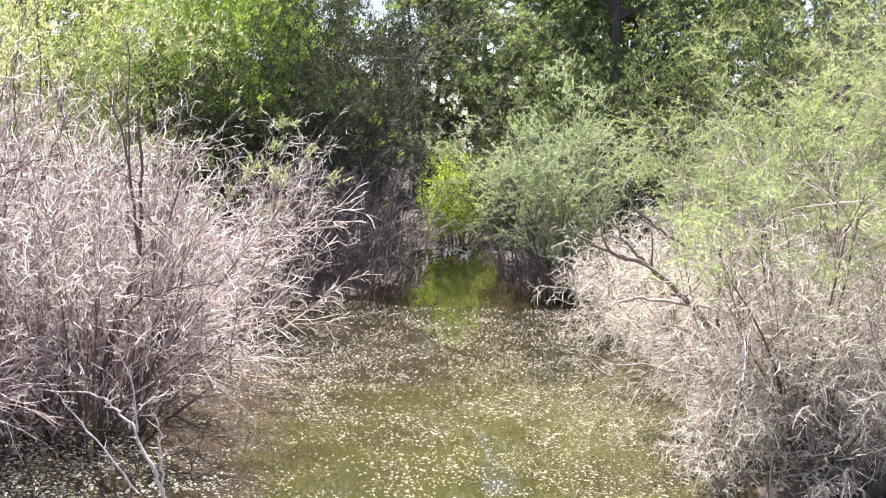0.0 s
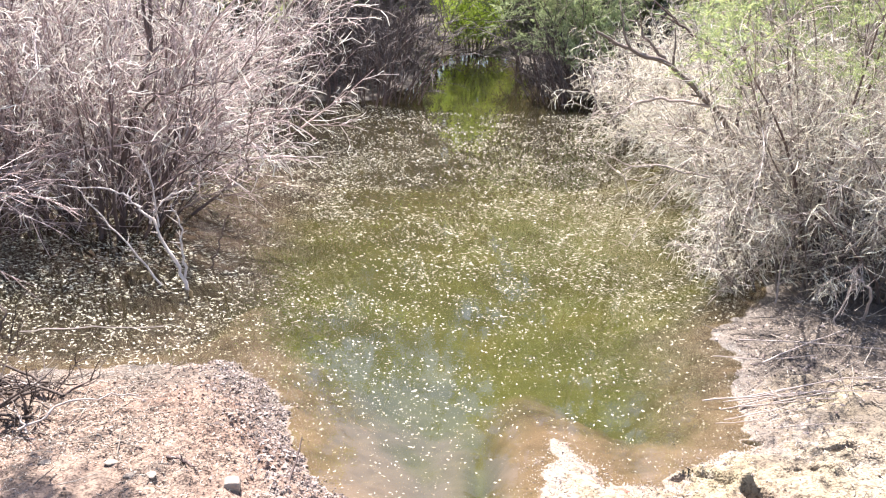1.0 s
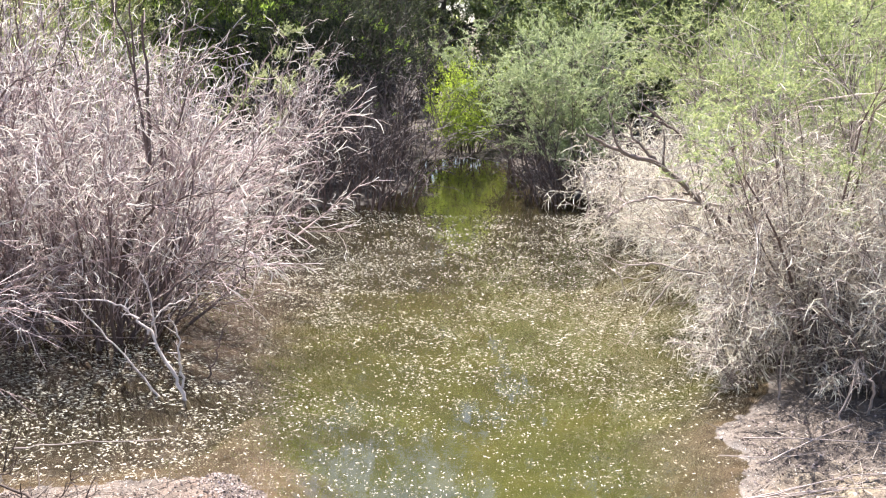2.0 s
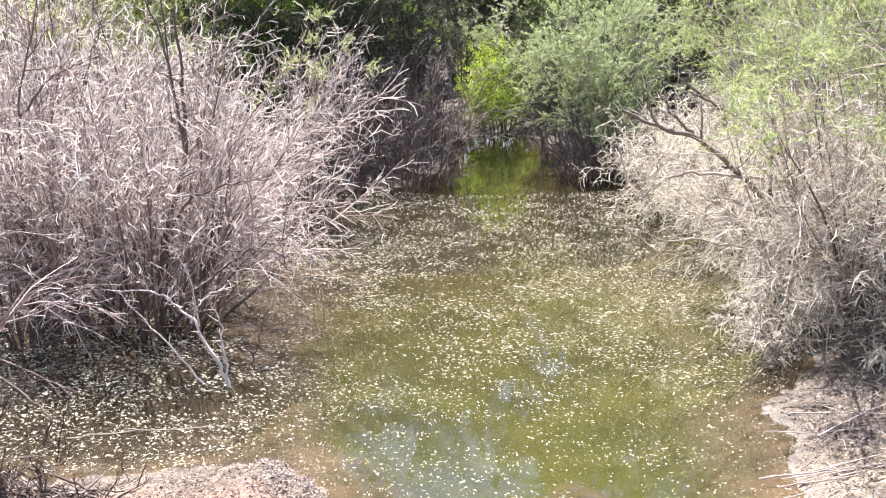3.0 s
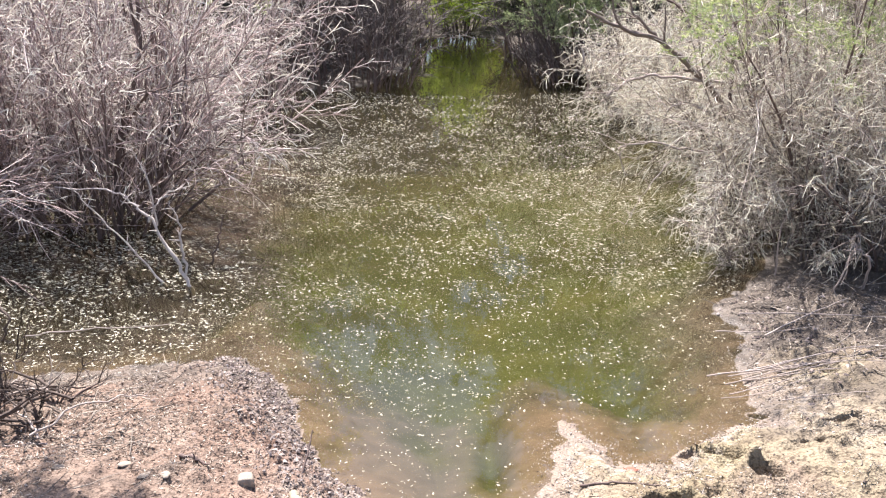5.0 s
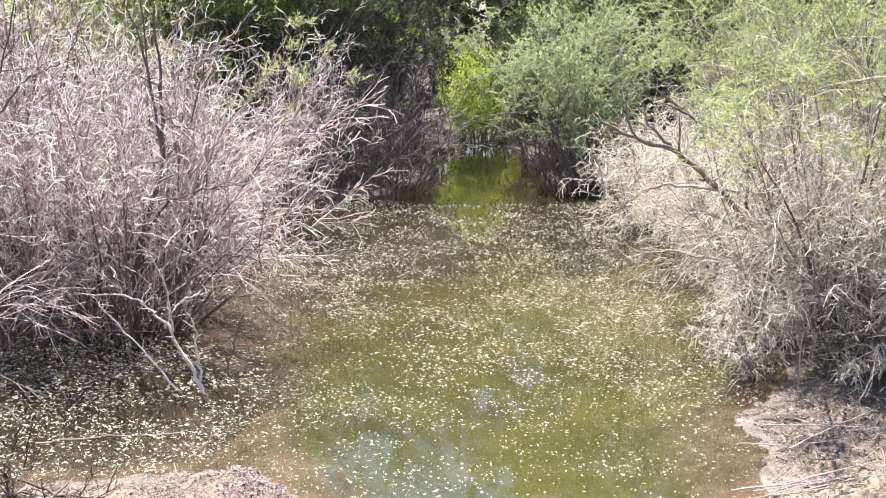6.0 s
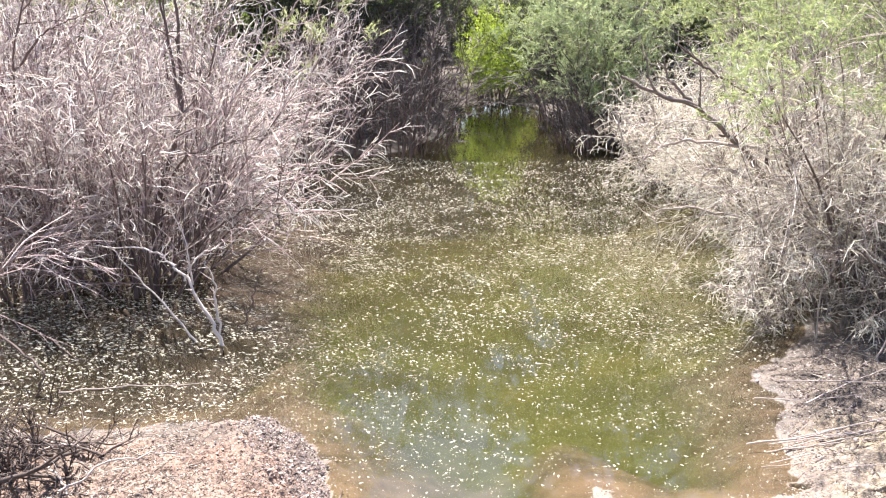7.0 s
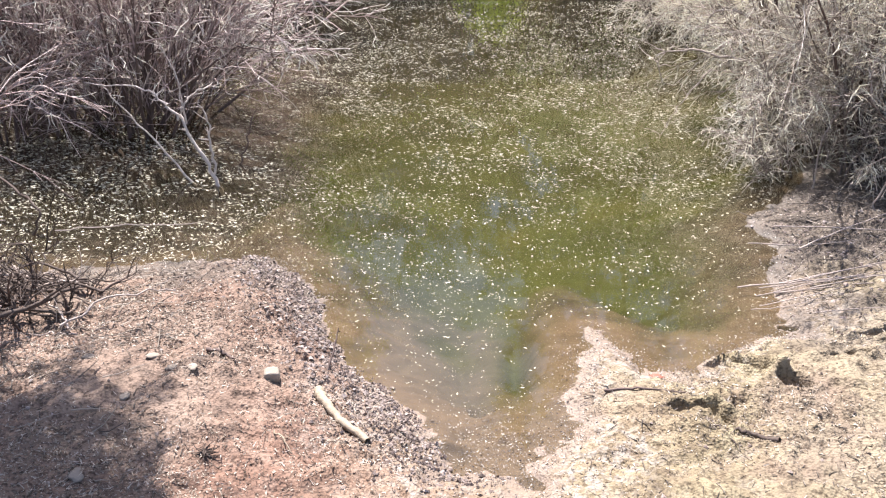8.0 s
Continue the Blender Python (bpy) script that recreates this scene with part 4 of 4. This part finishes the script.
# bare saplings standing up out of the dead brush
for n, (x, y, top, lean_x, r) in enumerate(((-2.05, 6.1, 2.35, 0.02, 0.012), (-2.15, 6.0, 2.2, -0.35, 0.008), (-2.0, 6.2, 2.1, 0.35, 0.007), (-2.9, 6.3, 2.3, 0.05, 0.010),
                                            (-3.1, 6.2, 2.2, 0.25, 0.008), (-2.75, 5.7, 1.9, 0.5, 0.009), (-4.0, 9.5, 3.4, -0.1, 0.012), (-4.6, 10.0, 3.2, 0.2, 0.012))):
    stick("bare_sapling", "thin leafless sapling standing in the dead brush", "sapling", [(x, y, -0.1), (x + lean_x * 0.25, y, top * 0.4), (x + lean_x * 0.6, y + 0.03, top * 0.75), (x + lean_x, y, top)],
          r, r * 0.3, M_STEM, 6, 0.008, 120 + n, group="bare saplings", side_shoots=7, shoot=0.5)
# limbs that stand out of the dead brush
for n, (pts, r, mat, label) in enumerate((
        ([(-1.99, 5.33, -0.12), (-1.89, 5.3, 0.58), (-1.72, 5.35, 1.07), (-1.73, 5.4, 1.38), (-1.73, 5.4, 1.9)], 0.021, M_STEM, "dark upright dead limb among grey twigs"),
        ([(-1.72, 5.35, 1.05), (-1.79, 5.35, 1.67), (-1.90, 5.35, 2.05)], 0.010, M_STEM, "dark forked dead limb among grey twigs"),
        ([(-1.72, 5.35, 1.05), (-1.55, 5.35, 1.28), (-1.46, 5.35, 1.6)], 0.009, M_STEM, "dark forked dead limb among grey twigs"),
        ([(-2.04, 5.2, -0.1), (-2.03, 5.2, 0.47), (-2.04, 5.2, 0.95)], 0.014, M_STEM, "dark upright dead limb among grey twigs"),
        ([(-1.90, 5.3, 0.55), (-1.69, 5.2, 0.84), (-1.44, 5.1, 0.93), (-1.18, 5.1, 0.96)], 0.010, M_STEM, "dark dead limb reaching over the pond"),
        ([(-1.75, 5.1, 0.05), (-1.55, 5.0, 0.42), (-1.29, 5.0, 0.59), (-1.15, 5.0, 0.56), (-1.08, 5.0, 0.42)], 0.008, M_STEM, "dark dead limb drooping towards the pond"),
        ([(-1.85, 5.45, 0.4), (-1.68, 5.5, 0.88), (-1.39, 5.5, 1.21), (-1.17, 5.5, 1.5), (-1.01, 5.5, 1.75)], 0.010, M_DEAD, "bleached dead limb among grey twigs"),
        ([(-2.80, 4.95, 0.38), (-2.27, 5.05, 0.56), (-1.95, 5.15, 0.81), (-1.68, 5.2, 0.96)], 0.012, M_DEAD, "bleached dead limb slanting across the brush"),
        ([(-2.75, 4.75, 0.2), (-2.36, 4.9, 0.48), (-2.15, 5.0, 0.55), (-1.58, 5.1, 0.63)], 0.011, M_DEAD, "bleached dead limb slanting across the brush"),
        ([(-2.70, 5.15, -0.1), (-2.67, 5.2, 0.54), (-2.6, 5.2, 1.41), (-2.42, 5.2, 1.95)], 0.012, M_STEM, "dark upright dead limb among grey twigs"),
        ([(-2.62, 5.2, 1.3), (-2.42, 5.2, 1.53), (-2.29, 5.2, 1.58), (-2.1, 5.2, 1.65)], 0.008, M_STEM, "dark forked dead limb among grey twigs"),
        ([(-1.5, 6.6, 0.55), (-1.25, 6.3, 0.85), (-1.05, 6.2, 0.95), (-0.9, 6.2, 1.0), (-0.86, 6.2, 0.9), (-0.88, 6.2, 0.74)], 0.009, M_DEAD, "bleached dead limb curling down at its tip"),
        ([(-1.75, 6.9, 0.30), (-1.5, 7.0, 0.46), (-1.29, 7.0, 0.49), (-1.02, 7.0, 0.47)], 0.013, M_DEAD, "bleached dead limb lying low over the water"))):
    stick("dead_limb", label, "branch", pts, r, r * 0.3, mat, 7, 0.005, 140 + n, group="dead limbs in the brush", side_shoots=8, shoot=0.30 if n < 10 else 0.13)
# limbs of the tamarisk on the silt side
for n, (pts, r, mat, label) in enumerate((
        ([(2.0, 5.6, -0.12), (1.59, 5.4, 0.71), (1.38, 5.3, 0.93), (1.14, 5.2, 1.11), (0.95, 5.1, 1.17), (0.72, 5.0, 1.28)], 0.024, M_GREY_STEM, "thick grey tamarisk limb leaning out over the pond"),
        ([(1.14, 5.2, 1.11), (1.01, 5.2, 1.24), (0.94, 5.2, 1.36)], 0.010, M_GREY_STEM, "grey forked tamarisk limb"),
        ([(1.95, 5.35, 0.1), (1.80, 5.3, 0.49), (1.64, 5.3, 1.0), (1.54, 5.3, 1.12), (1.24, 5.3, 1.29), (1.06, 5.3, 1.43)], 0.015, M_STEM, "dark tamarisk limb leaning out over the pond"),
        ([(1.70, 5.4, 0.4), (1.62, 5.4, 0.76), (1.61, 5.4, 1.23), (1.62, 5.4, 1.45)], 0.013, M_STEM, "dark upright tamarisk limb"),
        ([(1.62, 4.4, 0.02), (1.63, 4.4, 0.3), (1.69, 4.4, 0.45), (1.87, 4.4, 0.58)], 0.0042, M_DRY, "bleached forked stem at the foot of the tamarisk"),
        ([(1.69, 4.4, 0.45), (1.62, 4.4, 0.47), (1.53, 4.4, 0.51)], 0.006, M_DRY, "bleached forked stem at the foot of the tamarisk"),
        ([(1.55, 5.3, 0.85), (1.14, 5.3, 0.90), (1.0, 5.3, 0.86), (0.93, 5.3, 0.81), (0.84, 5.3, 0.72)], 0.010, M_DRY, "bleached tamarisk branch arching down to the water"),
        ([(1.45, 5.2, 0.70), (1.32, 5.2, 0.77), (1.22, 5.2, 0.73), (1.2, 5.2, 0.58)], 0.008, M_DRY, "bleached tamarisk branch arching down to the water"),
        ([(1.45, 5.2, 0.48), (1.14, 5.2, 0.54), (0.95, 5.2, 0.52), (1.0, 5.2, 0.36)], 0.007, M_DRY, "bleached tamarisk branch arching down to the water"),
        ([(0.74, 5.3, 1.05), (0.78, 5.3, 0.93), (0.79, 5.3, 0.85), (0.77, 5.3, 0.77)], 0.006, M_DRY, "bleached twig hanging from a tamarisk limb"))):
    stick("tamarisk_limb", label, "branch", pts, r, r * 0.3, mat, 7, 0.005, 160 + n, group="limbs of the tamarisk", side_shoots=8, shoot=0.30)
# bleached driftwood by the inlet
stick("driftwood", "short bleached bent driftwood stick on the mud", "driftwood", lying([(-0.49, 2.47), (-0.47, 2.41), (-0.42, 2.34), (-0.31, 2.22)], 0.012),
      0.0165, 0.011, M_LOG, 10, 0.002, 3)
stick("dark_stick", "thin dark stick poking out of the shore gravel", "stick", [(-0.49, 2.58, 0.04), (-0.47, 2.66, 0.10), (-0.46, 2.72, 0.15)], 0.005, 0.002, M_STEM, 5, 0.001, 4)
stone("rock", "pale flat-topped rock on red clay", -0.63, 2.46, (0.056, 0.048, 0.050), M_STONE, 2, 12, 0.75, 0.25, 0.6)
for n, (x, y, w) in enumerate(((-1.0, 2.49, 0.04), (-0.93, 2.45, 0.045), (-1.02, 2.29, 0.04), (-1.03, 1.95, 0.055), (-0.86, 2.42, 0.04), (-1.22, 2.52, 0.04))):
    stone("pebble", "small whitish pebble half sunk in the clay", x, y, (w, w * 0.75, w * 0.5), M_STONE, 5 + n, 37 * n, sink=0.42)
stone("red_stone", "small reddish stone at the water's edge", 0.58, 2.66, (0.05, 0.04, 0.035), M_RED, 14, 10)
stick("dark_stick", "thin dark twig lying on the silt", "stick", lying([(0.40, 2.55), (0.52, 2.53), (0.66, 2.50)], 0.006), 0.005, 0.002, M_STEM, 5, 0.002, 5)
stick("dark_stick", "thin dark twig beside a hoof print in the silt", "stick", lying([(0.66, 2.33), (0.68, 2.26), (0.72, 2.20)], 0.006), 0.004, 0.002, M_WOODY, 5, 0.003, 6)
stick("dark_stick", "thick dark broken root piece on the silt", "stick", lying([(0.735, 2.275), (0.785, 2.245), (0.84, 2.212)], 0.008), 0.005, 0.008, M_WOODY, 6, 0.004, 11)
stick("dry_tuft", "small dark dry grass tuft on the red clay", "grass tuft", lying([(-0.74, 2.06), (-0.73, 2.07)], 0.005), 0.006, 0.004, M_WOODY, 5, 0.001, 9, side_shoots=26, shoot=0.06)
stick("dark_stick", "short dark twig on the red clay", "stick", lying([(-0.86, 2.58), (-0.80, 2.55), (-0.76, 2.52)], 0.008), 0.008, 0.004, M_STEM, 5, 0.003, 7, side_shoots=2, shoot=0.08)
stick("dry_twig", "thin pale twig on the red clay", "twig", lying([(-0.57, 2.20), (-0.53, 2.14), (-0.50, 2.10)], 0.005), 0.003, 0.0015, M_LOG, 5, 0.002, 8, side_shoots=2, shoot=0.07)
# dry reed stalks thrown across the silt bank
for n, ((ax, ay), (bx, by), r) in enumerate((((1.01, 3.35), (1.75, 3.33), 0.0045), ((1.14, 3.30), (1.78, 3.27), 0.004), ((1.06, 3.27), (1.62, 3.33), 0.003),
                                              ((1.16, 3.36), (1.85, 3.45), 0.004), ((1.05, 3.18), (1.42, 3.24), 0.003), ((1.32, 3.62), (1.80, 3.95), 0.005),
                                              ((1.30, 3.90), (1.95, 3.70), 0.0045), ((1.15, 3.75), (1.55, 3.62), 0.0035), ((1.2, 3.05), (1.5, 3.0), 0.003), ((1.08, 3.31), (1.72, 3.36), 0.003), ((1.2, 3.33), (1.9, 3.38), 0.0035), ((1.25, 3.25), (1.8, 3.21), 0.003), ((1.0, 3.12), (1.3, 3.16), 0.0025))):
    stick("reed_stalk", "dry straw-coloured stalk lying on the silt bank", "stalk", lying([(ax, ay), ((ax + bx) / 2, (ay + by) / 2 + 0.015 * (n % 3 - 1)), (bx, by)], 0.012 + 0.002 * n),
          r * 0.75, r * 0.4, M_DRY, 5, 0.0012, 20 + n, group="stalks on the silt bank")
# on and in the water
stick("floating_stick", "thin pale stick floating on the pond", "stick", [(-1.90, 3.82, 0.006), (-1.6, 3.88, 0.008), (-1.28, 3.94, 0.005)], 0.0032, 0.0018, M_DRY, 5, 0.004, 30)
stick("dark_branch", "dark bent branch dipping into the pond", "branch", [(-2.5, 4.1, 0.28), (-2.2, 4.0, 0.20), (-1.93, 3.80, 0.11), (-2.0, 3.78, -0.05)], 0.0075, 0.005, M_WOODY, 7, 0.005, 31, side_shoots=4, shoot=0.14)
for n, (pts, r0, r1) in enumerate((([(-1.30, 4.42, -0.05), (-1.38, 4.45, 0.14), (-1.53, 4.5, 0.37), (-1.67, 4.55, 0.47), (-2.0, 4.6, 0.48)], 0.014, 0.004),
                                   ([(-1.47, 4.5, 0.30), (-1.49, 4.5, 0.55), (-1.56, 4.5, 0.70)], 0.007, 0.003),
                                   ([(-1.50, 4.47, 0.33), (-1.45, 4.45, 0.42), (-1.39, 4.45, 0.48), (-1.31, 4.45, 0.51)], 0.009, 0.004),
                                   ([(-1.33, 4.43, -0.05), (-1.34, 4.45, 0.14), (-1.34, 4.45, 0.3), (-1.38, 4.45, 0.44)], 0.011, 0.004),
                                   ([(-1.45, 4.48, -0.02), (-1.74, 4.55, 0.3), (-1.92, 4.6, 0.47)], 0.007, 0.004))):
    stick("dead_branch", "bleached splintered dead branch standing in the water", "branch", pts, r0 * 0.8, r1 * 0.6, M_BONE, 6, 0.006, 32 + n, side_shoots=12, shoot=0.09)
stick("dead_branch", "thin dark dead branch slanting into the water", "branch", [(-1.30, 4.75, -0.05), (-1.24, 4.78, 0.15), (-1.18, 4.8, 0.3)], 0.006, 0.003, M_STEM, 6, 0.006, 35)
for n, (pts, r) in enumerate((([(1.35, 5.55, 0.35), (1.2, 5.45, 0.22), (1.1, 5.4, 0.08), (1.05, 5.38, -0.02)], 0.006),
                              ([(1.75, 4.95, 0.45), (1.5, 4.85, 0.36), (1.32, 4.82, 0.27), (1.22, 4.8, 0.25)], 0.0055),
                              ([(1.95, 4.15, 0.02), (1.9, 4.0, 0.25), (1.82, 3.98, 0.33), (1.76, 4.02, 0.10), (1.78, 4.0, 0.02)], 0.009))):
    stick("drooping_branch", "bleached dead branch drooping from the shrub to the water", "branch", pts, r * 0.75, r * 0.3, M_DRY, 6, 0.004, 60 + n, side_shoots=12, shoot=0.16)
# brushwood heaped on the red clay bank
rngp = np.random.default_rng(70)
for n in range(76):
    x, y, a, ln = rngp.uniform(-1.95, -1.3), rngp.uniform(2.65, 3.15), rngp.normal(2.6, 0.6), rngp.uniform(0.15, 0.5)
    ex, ey = x + math.cos(a) * ln, y + math.sin(a) * ln * 0.6
    hz = rngp.uniform(0.005, 0.10)
    r = rngp.uniform(0.002, 0.0068)
    stick("brushwood", "dark dead branch in a heap on the clay bank", "branch", [(x, y, on_land(x, y) + hz * 0.4), ((x + ex) / 2, (y + ey) / 2, on_land((x + ex) / 2, (y + ey) / 2) + hz),
          (ex, ey, max(on_land(ex, ey), 0) + hz * 0.5)], r, r * 0.5, M_WOODY if n % 5 else M_DRY, 6, 0.006, 80 + n, group="brushwood heap", side_shoots=3, shoot=0.16)
stick("fallen_branch", "thick dark fallen branch on the clay bank", "branch", [(-2.1, 2.35, 0.16), (-1.75, 2.52, 0.19), (-1.5, 2.72, 0.20), (-1.42, 2.95, 0.17)], 0.013, 0.006, M_WOODY, 8, 0.009, 79,
      side_shoots=6, shoot=0.3)


# ---------------------------------------------------------------- clods and litter on the banks
def shore_clods():
    rng = np.random.default_rng(90)
    shapes = [mesh_of("clod", *lump(30 + k, 0.65, 0.5, 1), M_CLOD) for k in range(6)]
    made = 0
    while made < 300:
        s = rng.random()
        x, y = np.interp(s, (0, 0.45, 1), (-0.84, -0.52, -0.04)), np.interp(s, (0, 0.45, 1), (3.52, 2.84, 2.14))
        x, y = x + rng.normal(-0.03, 0.10), y + rng.normal(0, 0.10)
        z = on_land(x, y)
        if z < -0.01:
            continue
        size = 0.006 + 0.015 * rng.random() ** 2.5
        ob = new("clod", shapes[made % 6])
        ob.parent = GROUND
        ob.matrix_basis = Matrix.LocRotScale((x, y, z + size * 0.05), Euler((rng.uniform(-0.4, 0.4), 0, rng.uniform(0, 6.28))), Vector((1, rng.uniform(0.6, 1), rng.uniform(0.6, 1))) * size)
        made += 1


def bank_litter():
    rng = np.random.default_rng(91)
    n = 380000
    x, y = rng.uniform(-2.4, 2.2, n), rng.uniform(1.6, 4.5, n)
    d = shore_distance(x, y)
    dens = 0.30 + 1.15 * fbm(x, y, 2.6, 4)
    dens = dens * np.where(y > 3.35 + 0.3 * fbm(x, y, 3.0, 2), 0.5, 1.0) * np.where((x < -1.05 + 0.3 * fbm(x, y, 2.0, 3)) & (y < 3.4), 1.7, 1.0)
    keep = (d > 0.0) & (rng.random(n) < dens)
    x, y = x[keep], y[keep]
    z = land(x, y)
    keep = z > 0.01
    for px, py, turn, length, width, deep in PRINTS:
        keep &= np.hypot(x - px, y - py) > (0.35 * length + 0.2 * width) * rng.uniform(0.6, 1.2, len(x))
    x, y, z = x[keep], y[keep], z[keep]
    n = len(x)
    a = rng.uniform(0, 2 * np.pi, n)
    w = unit(np.stack([np.cos(a), np.sin(a), rng.normal(0.12, 0.3, n)], -1))
    v, f = leaflets(np.stack([x, y, z + 0.003], -1), w, 0.004 + 0.020 * rng.random(n) ** 2.2, 0.0018 + 0.0036 * rng.random(n) ** 1.5, rng)
    tagged(new("bank_litter", mesh_of("bank_litter", v, f, M_LITTER)), "straw-coloured needle litter strewn over the mud banks", "litter", kind="stuff")


def strewn_twigs():
    """Broken twigs and stalks washed up on the banks, lying every way."""
    rng = np.random.default_rng(93)
    n = 430
    right = rng.random(n) < 0.55
    x = np.where(right, rng.uniform(1.15, 2.3, n), rng.uniform(-2.2, -1.0, n))
    y = np.where(right, rng.uniform(3.2, 4.5, n), rng.uniform(2.1, 3.45, n))
    z = land(x, y)
    keep = z > 0.0
    x, y, z = x[keep], y[keep], z[keep]
    n = len(x)
    a = rng.normal(0.2, 1.3, n)
    way = np.stack([np.cos(a), np.sin(a), rng.normal(0.06, 0.14, n)], -1)
    paths = grow(np.stack([x, y, z + 0.006], -1), way, rng.uniform(0.03, 0.16, n) * np.where(x > 0, 1.4, 1.0), 4, 0.14, 0.0, rng)
    paths[..., 2] = np.maximum(paths[..., 2], land(paths[..., 0], paths[..., 1]) + 0.003)
    v, f = tubes(paths, rng.uniform(0.0010, 0.0027, n), rng.uniform(0.0006, 0.0014, n), 4)
    n = 7000
    x, y = rng.uniform(-2.2, 2.1, n), rng.uniform(1.7, 4.2, n)
    z = land(x, y)
    keep = (z > 0.02) & (rng.random(n) < 0.5 + fbm(x, y, 2.0, 3))
    x, y, z = x[keep], y[keep], z[keep]
    n = len(x)
    a = rng.uniform(0, 2 * np.pi, n)
    way = np.stack([np.cos(a), np.sin(a), rng.normal(0.0, 0.08, n)], -1)
    bits = grow(np.stack([x, y, z + 0.004], -1), way, 0.008 + 0.034 * rng.random(n) ** 2.5, 3, 0.15, 0.0, rng)
    bits[..., 2] = np.maximum(bits[..., 2], land(bits[..., 0], bits[..., 1]) + 0.002)
    v, f = joined((v, f), tubes(bits, rng.uniform(0.0008, 0.0022, n), rng.uniform(0.0006, 0.0012, n), 4))
    tagged(new("twig_litter", mesh_of("twig_litter", v, f, M_STREWN)), "broken dark and pale twigs strewn over the banks", "litter", kind="stuff")


def shore_gravel():
    """Crumbs of dried mud along the inlet, too small to tell apart."""
    rng = np.random.default_rng(92)
    n = 7500
    s = rng.random(n)
    x = np.interp(s, (0, 0.45, 1), (-0.86, -0.52, -0.04)) + rng.normal(-0.03, 0.10, n)
    y = np.interp(s, (0, 0.45, 1), (3.52, 2.84, 2.14)) + rng.normal(0, 0.10, n)
    more = 1600
    x = np.concatenate([x, rng.uniform(-2.0, 2.0, more)])
    y = np.concatenate([y, rng.uniform(1.7, 4.3, more)])
    # trodden mud lumps at the edge of the silt bank
    chunk = 800
    x = np.concatenate([x, rng.normal(1.42, 0.22, chunk)])
    y = np.concatenate([y, rng.normal(3.65, 0.33, chunk)])
    scale = np.concatenate([np.ones(n + more), np.full(chunk, 1.35)])
    z = land(x, y)
    keep = z > 0.004
    x, y, z, scale = x[keep], y[keep], z[keep], scale[keep]
    n = len(x)
    size = ((0.0022 + 0.0065 * rng.random(n) ** 3.0) * scale)[:, None, None]
    shape = np.array([[1, 0, 0], [0, 1, 0], [-1, 0, 0], [0, -1, 0], [0, 0, 0.8], [0, 0, -0.5]])
    v = np.stack([x, y, z + 0.002], -1)[:, None] + (shape + rng.normal(size=(n, 6, 3)) * 0.28) * size
    f = (np.arange(n)[:, None, None] * 6 + np.array([[0, 1, 4], [1, 2, 4], [2, 3, 4], [3, 0, 4], [1, 0, 5], [2, 1, 5], [3, 2, 5], [0, 3, 5]])).reshape(-1, 3)
    tagged(new("shore_gravel", mesh_of("shore_gravel", v.reshape(-1, 3), f, M_GRAVEL, False)), "dark dried mud crumbs along the pond edge", "gravel", kind="stuff")


def shore_fluff():
    """Seed fluff washed up along the waterline in white flakes."""
    rng = np.random.default_rng(94)
    n = 110000
    x, y = rng.uniform(-1.5, 1.5, n), rng.uniform(1.9, 3.9, n)
    d = shore_distance(x, y)
    z = land(x, y)
    patch = 0.5 + 1.1 * fbm(x, y, 4.0, 3)
    side = np.where(x > 0.1 - (y - 2.1) * 0.05, 1.0, np.where(y > 3.1, 0.75, 0.3))
    keep = (rng.random(n) < patch * side * np.exp(-(z / 0.035) ** 2) * np.exp(-np.maximum(-d, 0) / 0.05) * np.exp(-np.maximum(d, 0) / 0.14) + 0.85 * patch * np.exp(-(((x - 0.10) / 0.18) ** 2 + ((y - 2.30) / 0.20) ** 2))) & (z > -0.06)
    x, y, z = x[keep], y[keep], np.maximum(z[keep], 0.0)
    n = len(x)
    a = rng.uniform(0, 2 * np.pi, n)
    way = unit(np.stack([np.cos(a), np.sin(a), rng.normal(0.1, 0.25, n)], -1))
    v, f = blades(np.stack([x, y, z + 0.003], -1), way, 0.003 + 0.009 * rng.random(n) ** 2, 0.0014 + 0.0026 * rng.random(n), rng)
    tagged(new("shore_fluff", mesh_of("shore_fluff", v, f, M_FLAKE)), "white seed fluff and straw flakes washed up at the waterline", "litter", kind="stuff")


bank_litter()
shore_fluff()
strewn_twigs()
shore_gravel()
shore_clods()
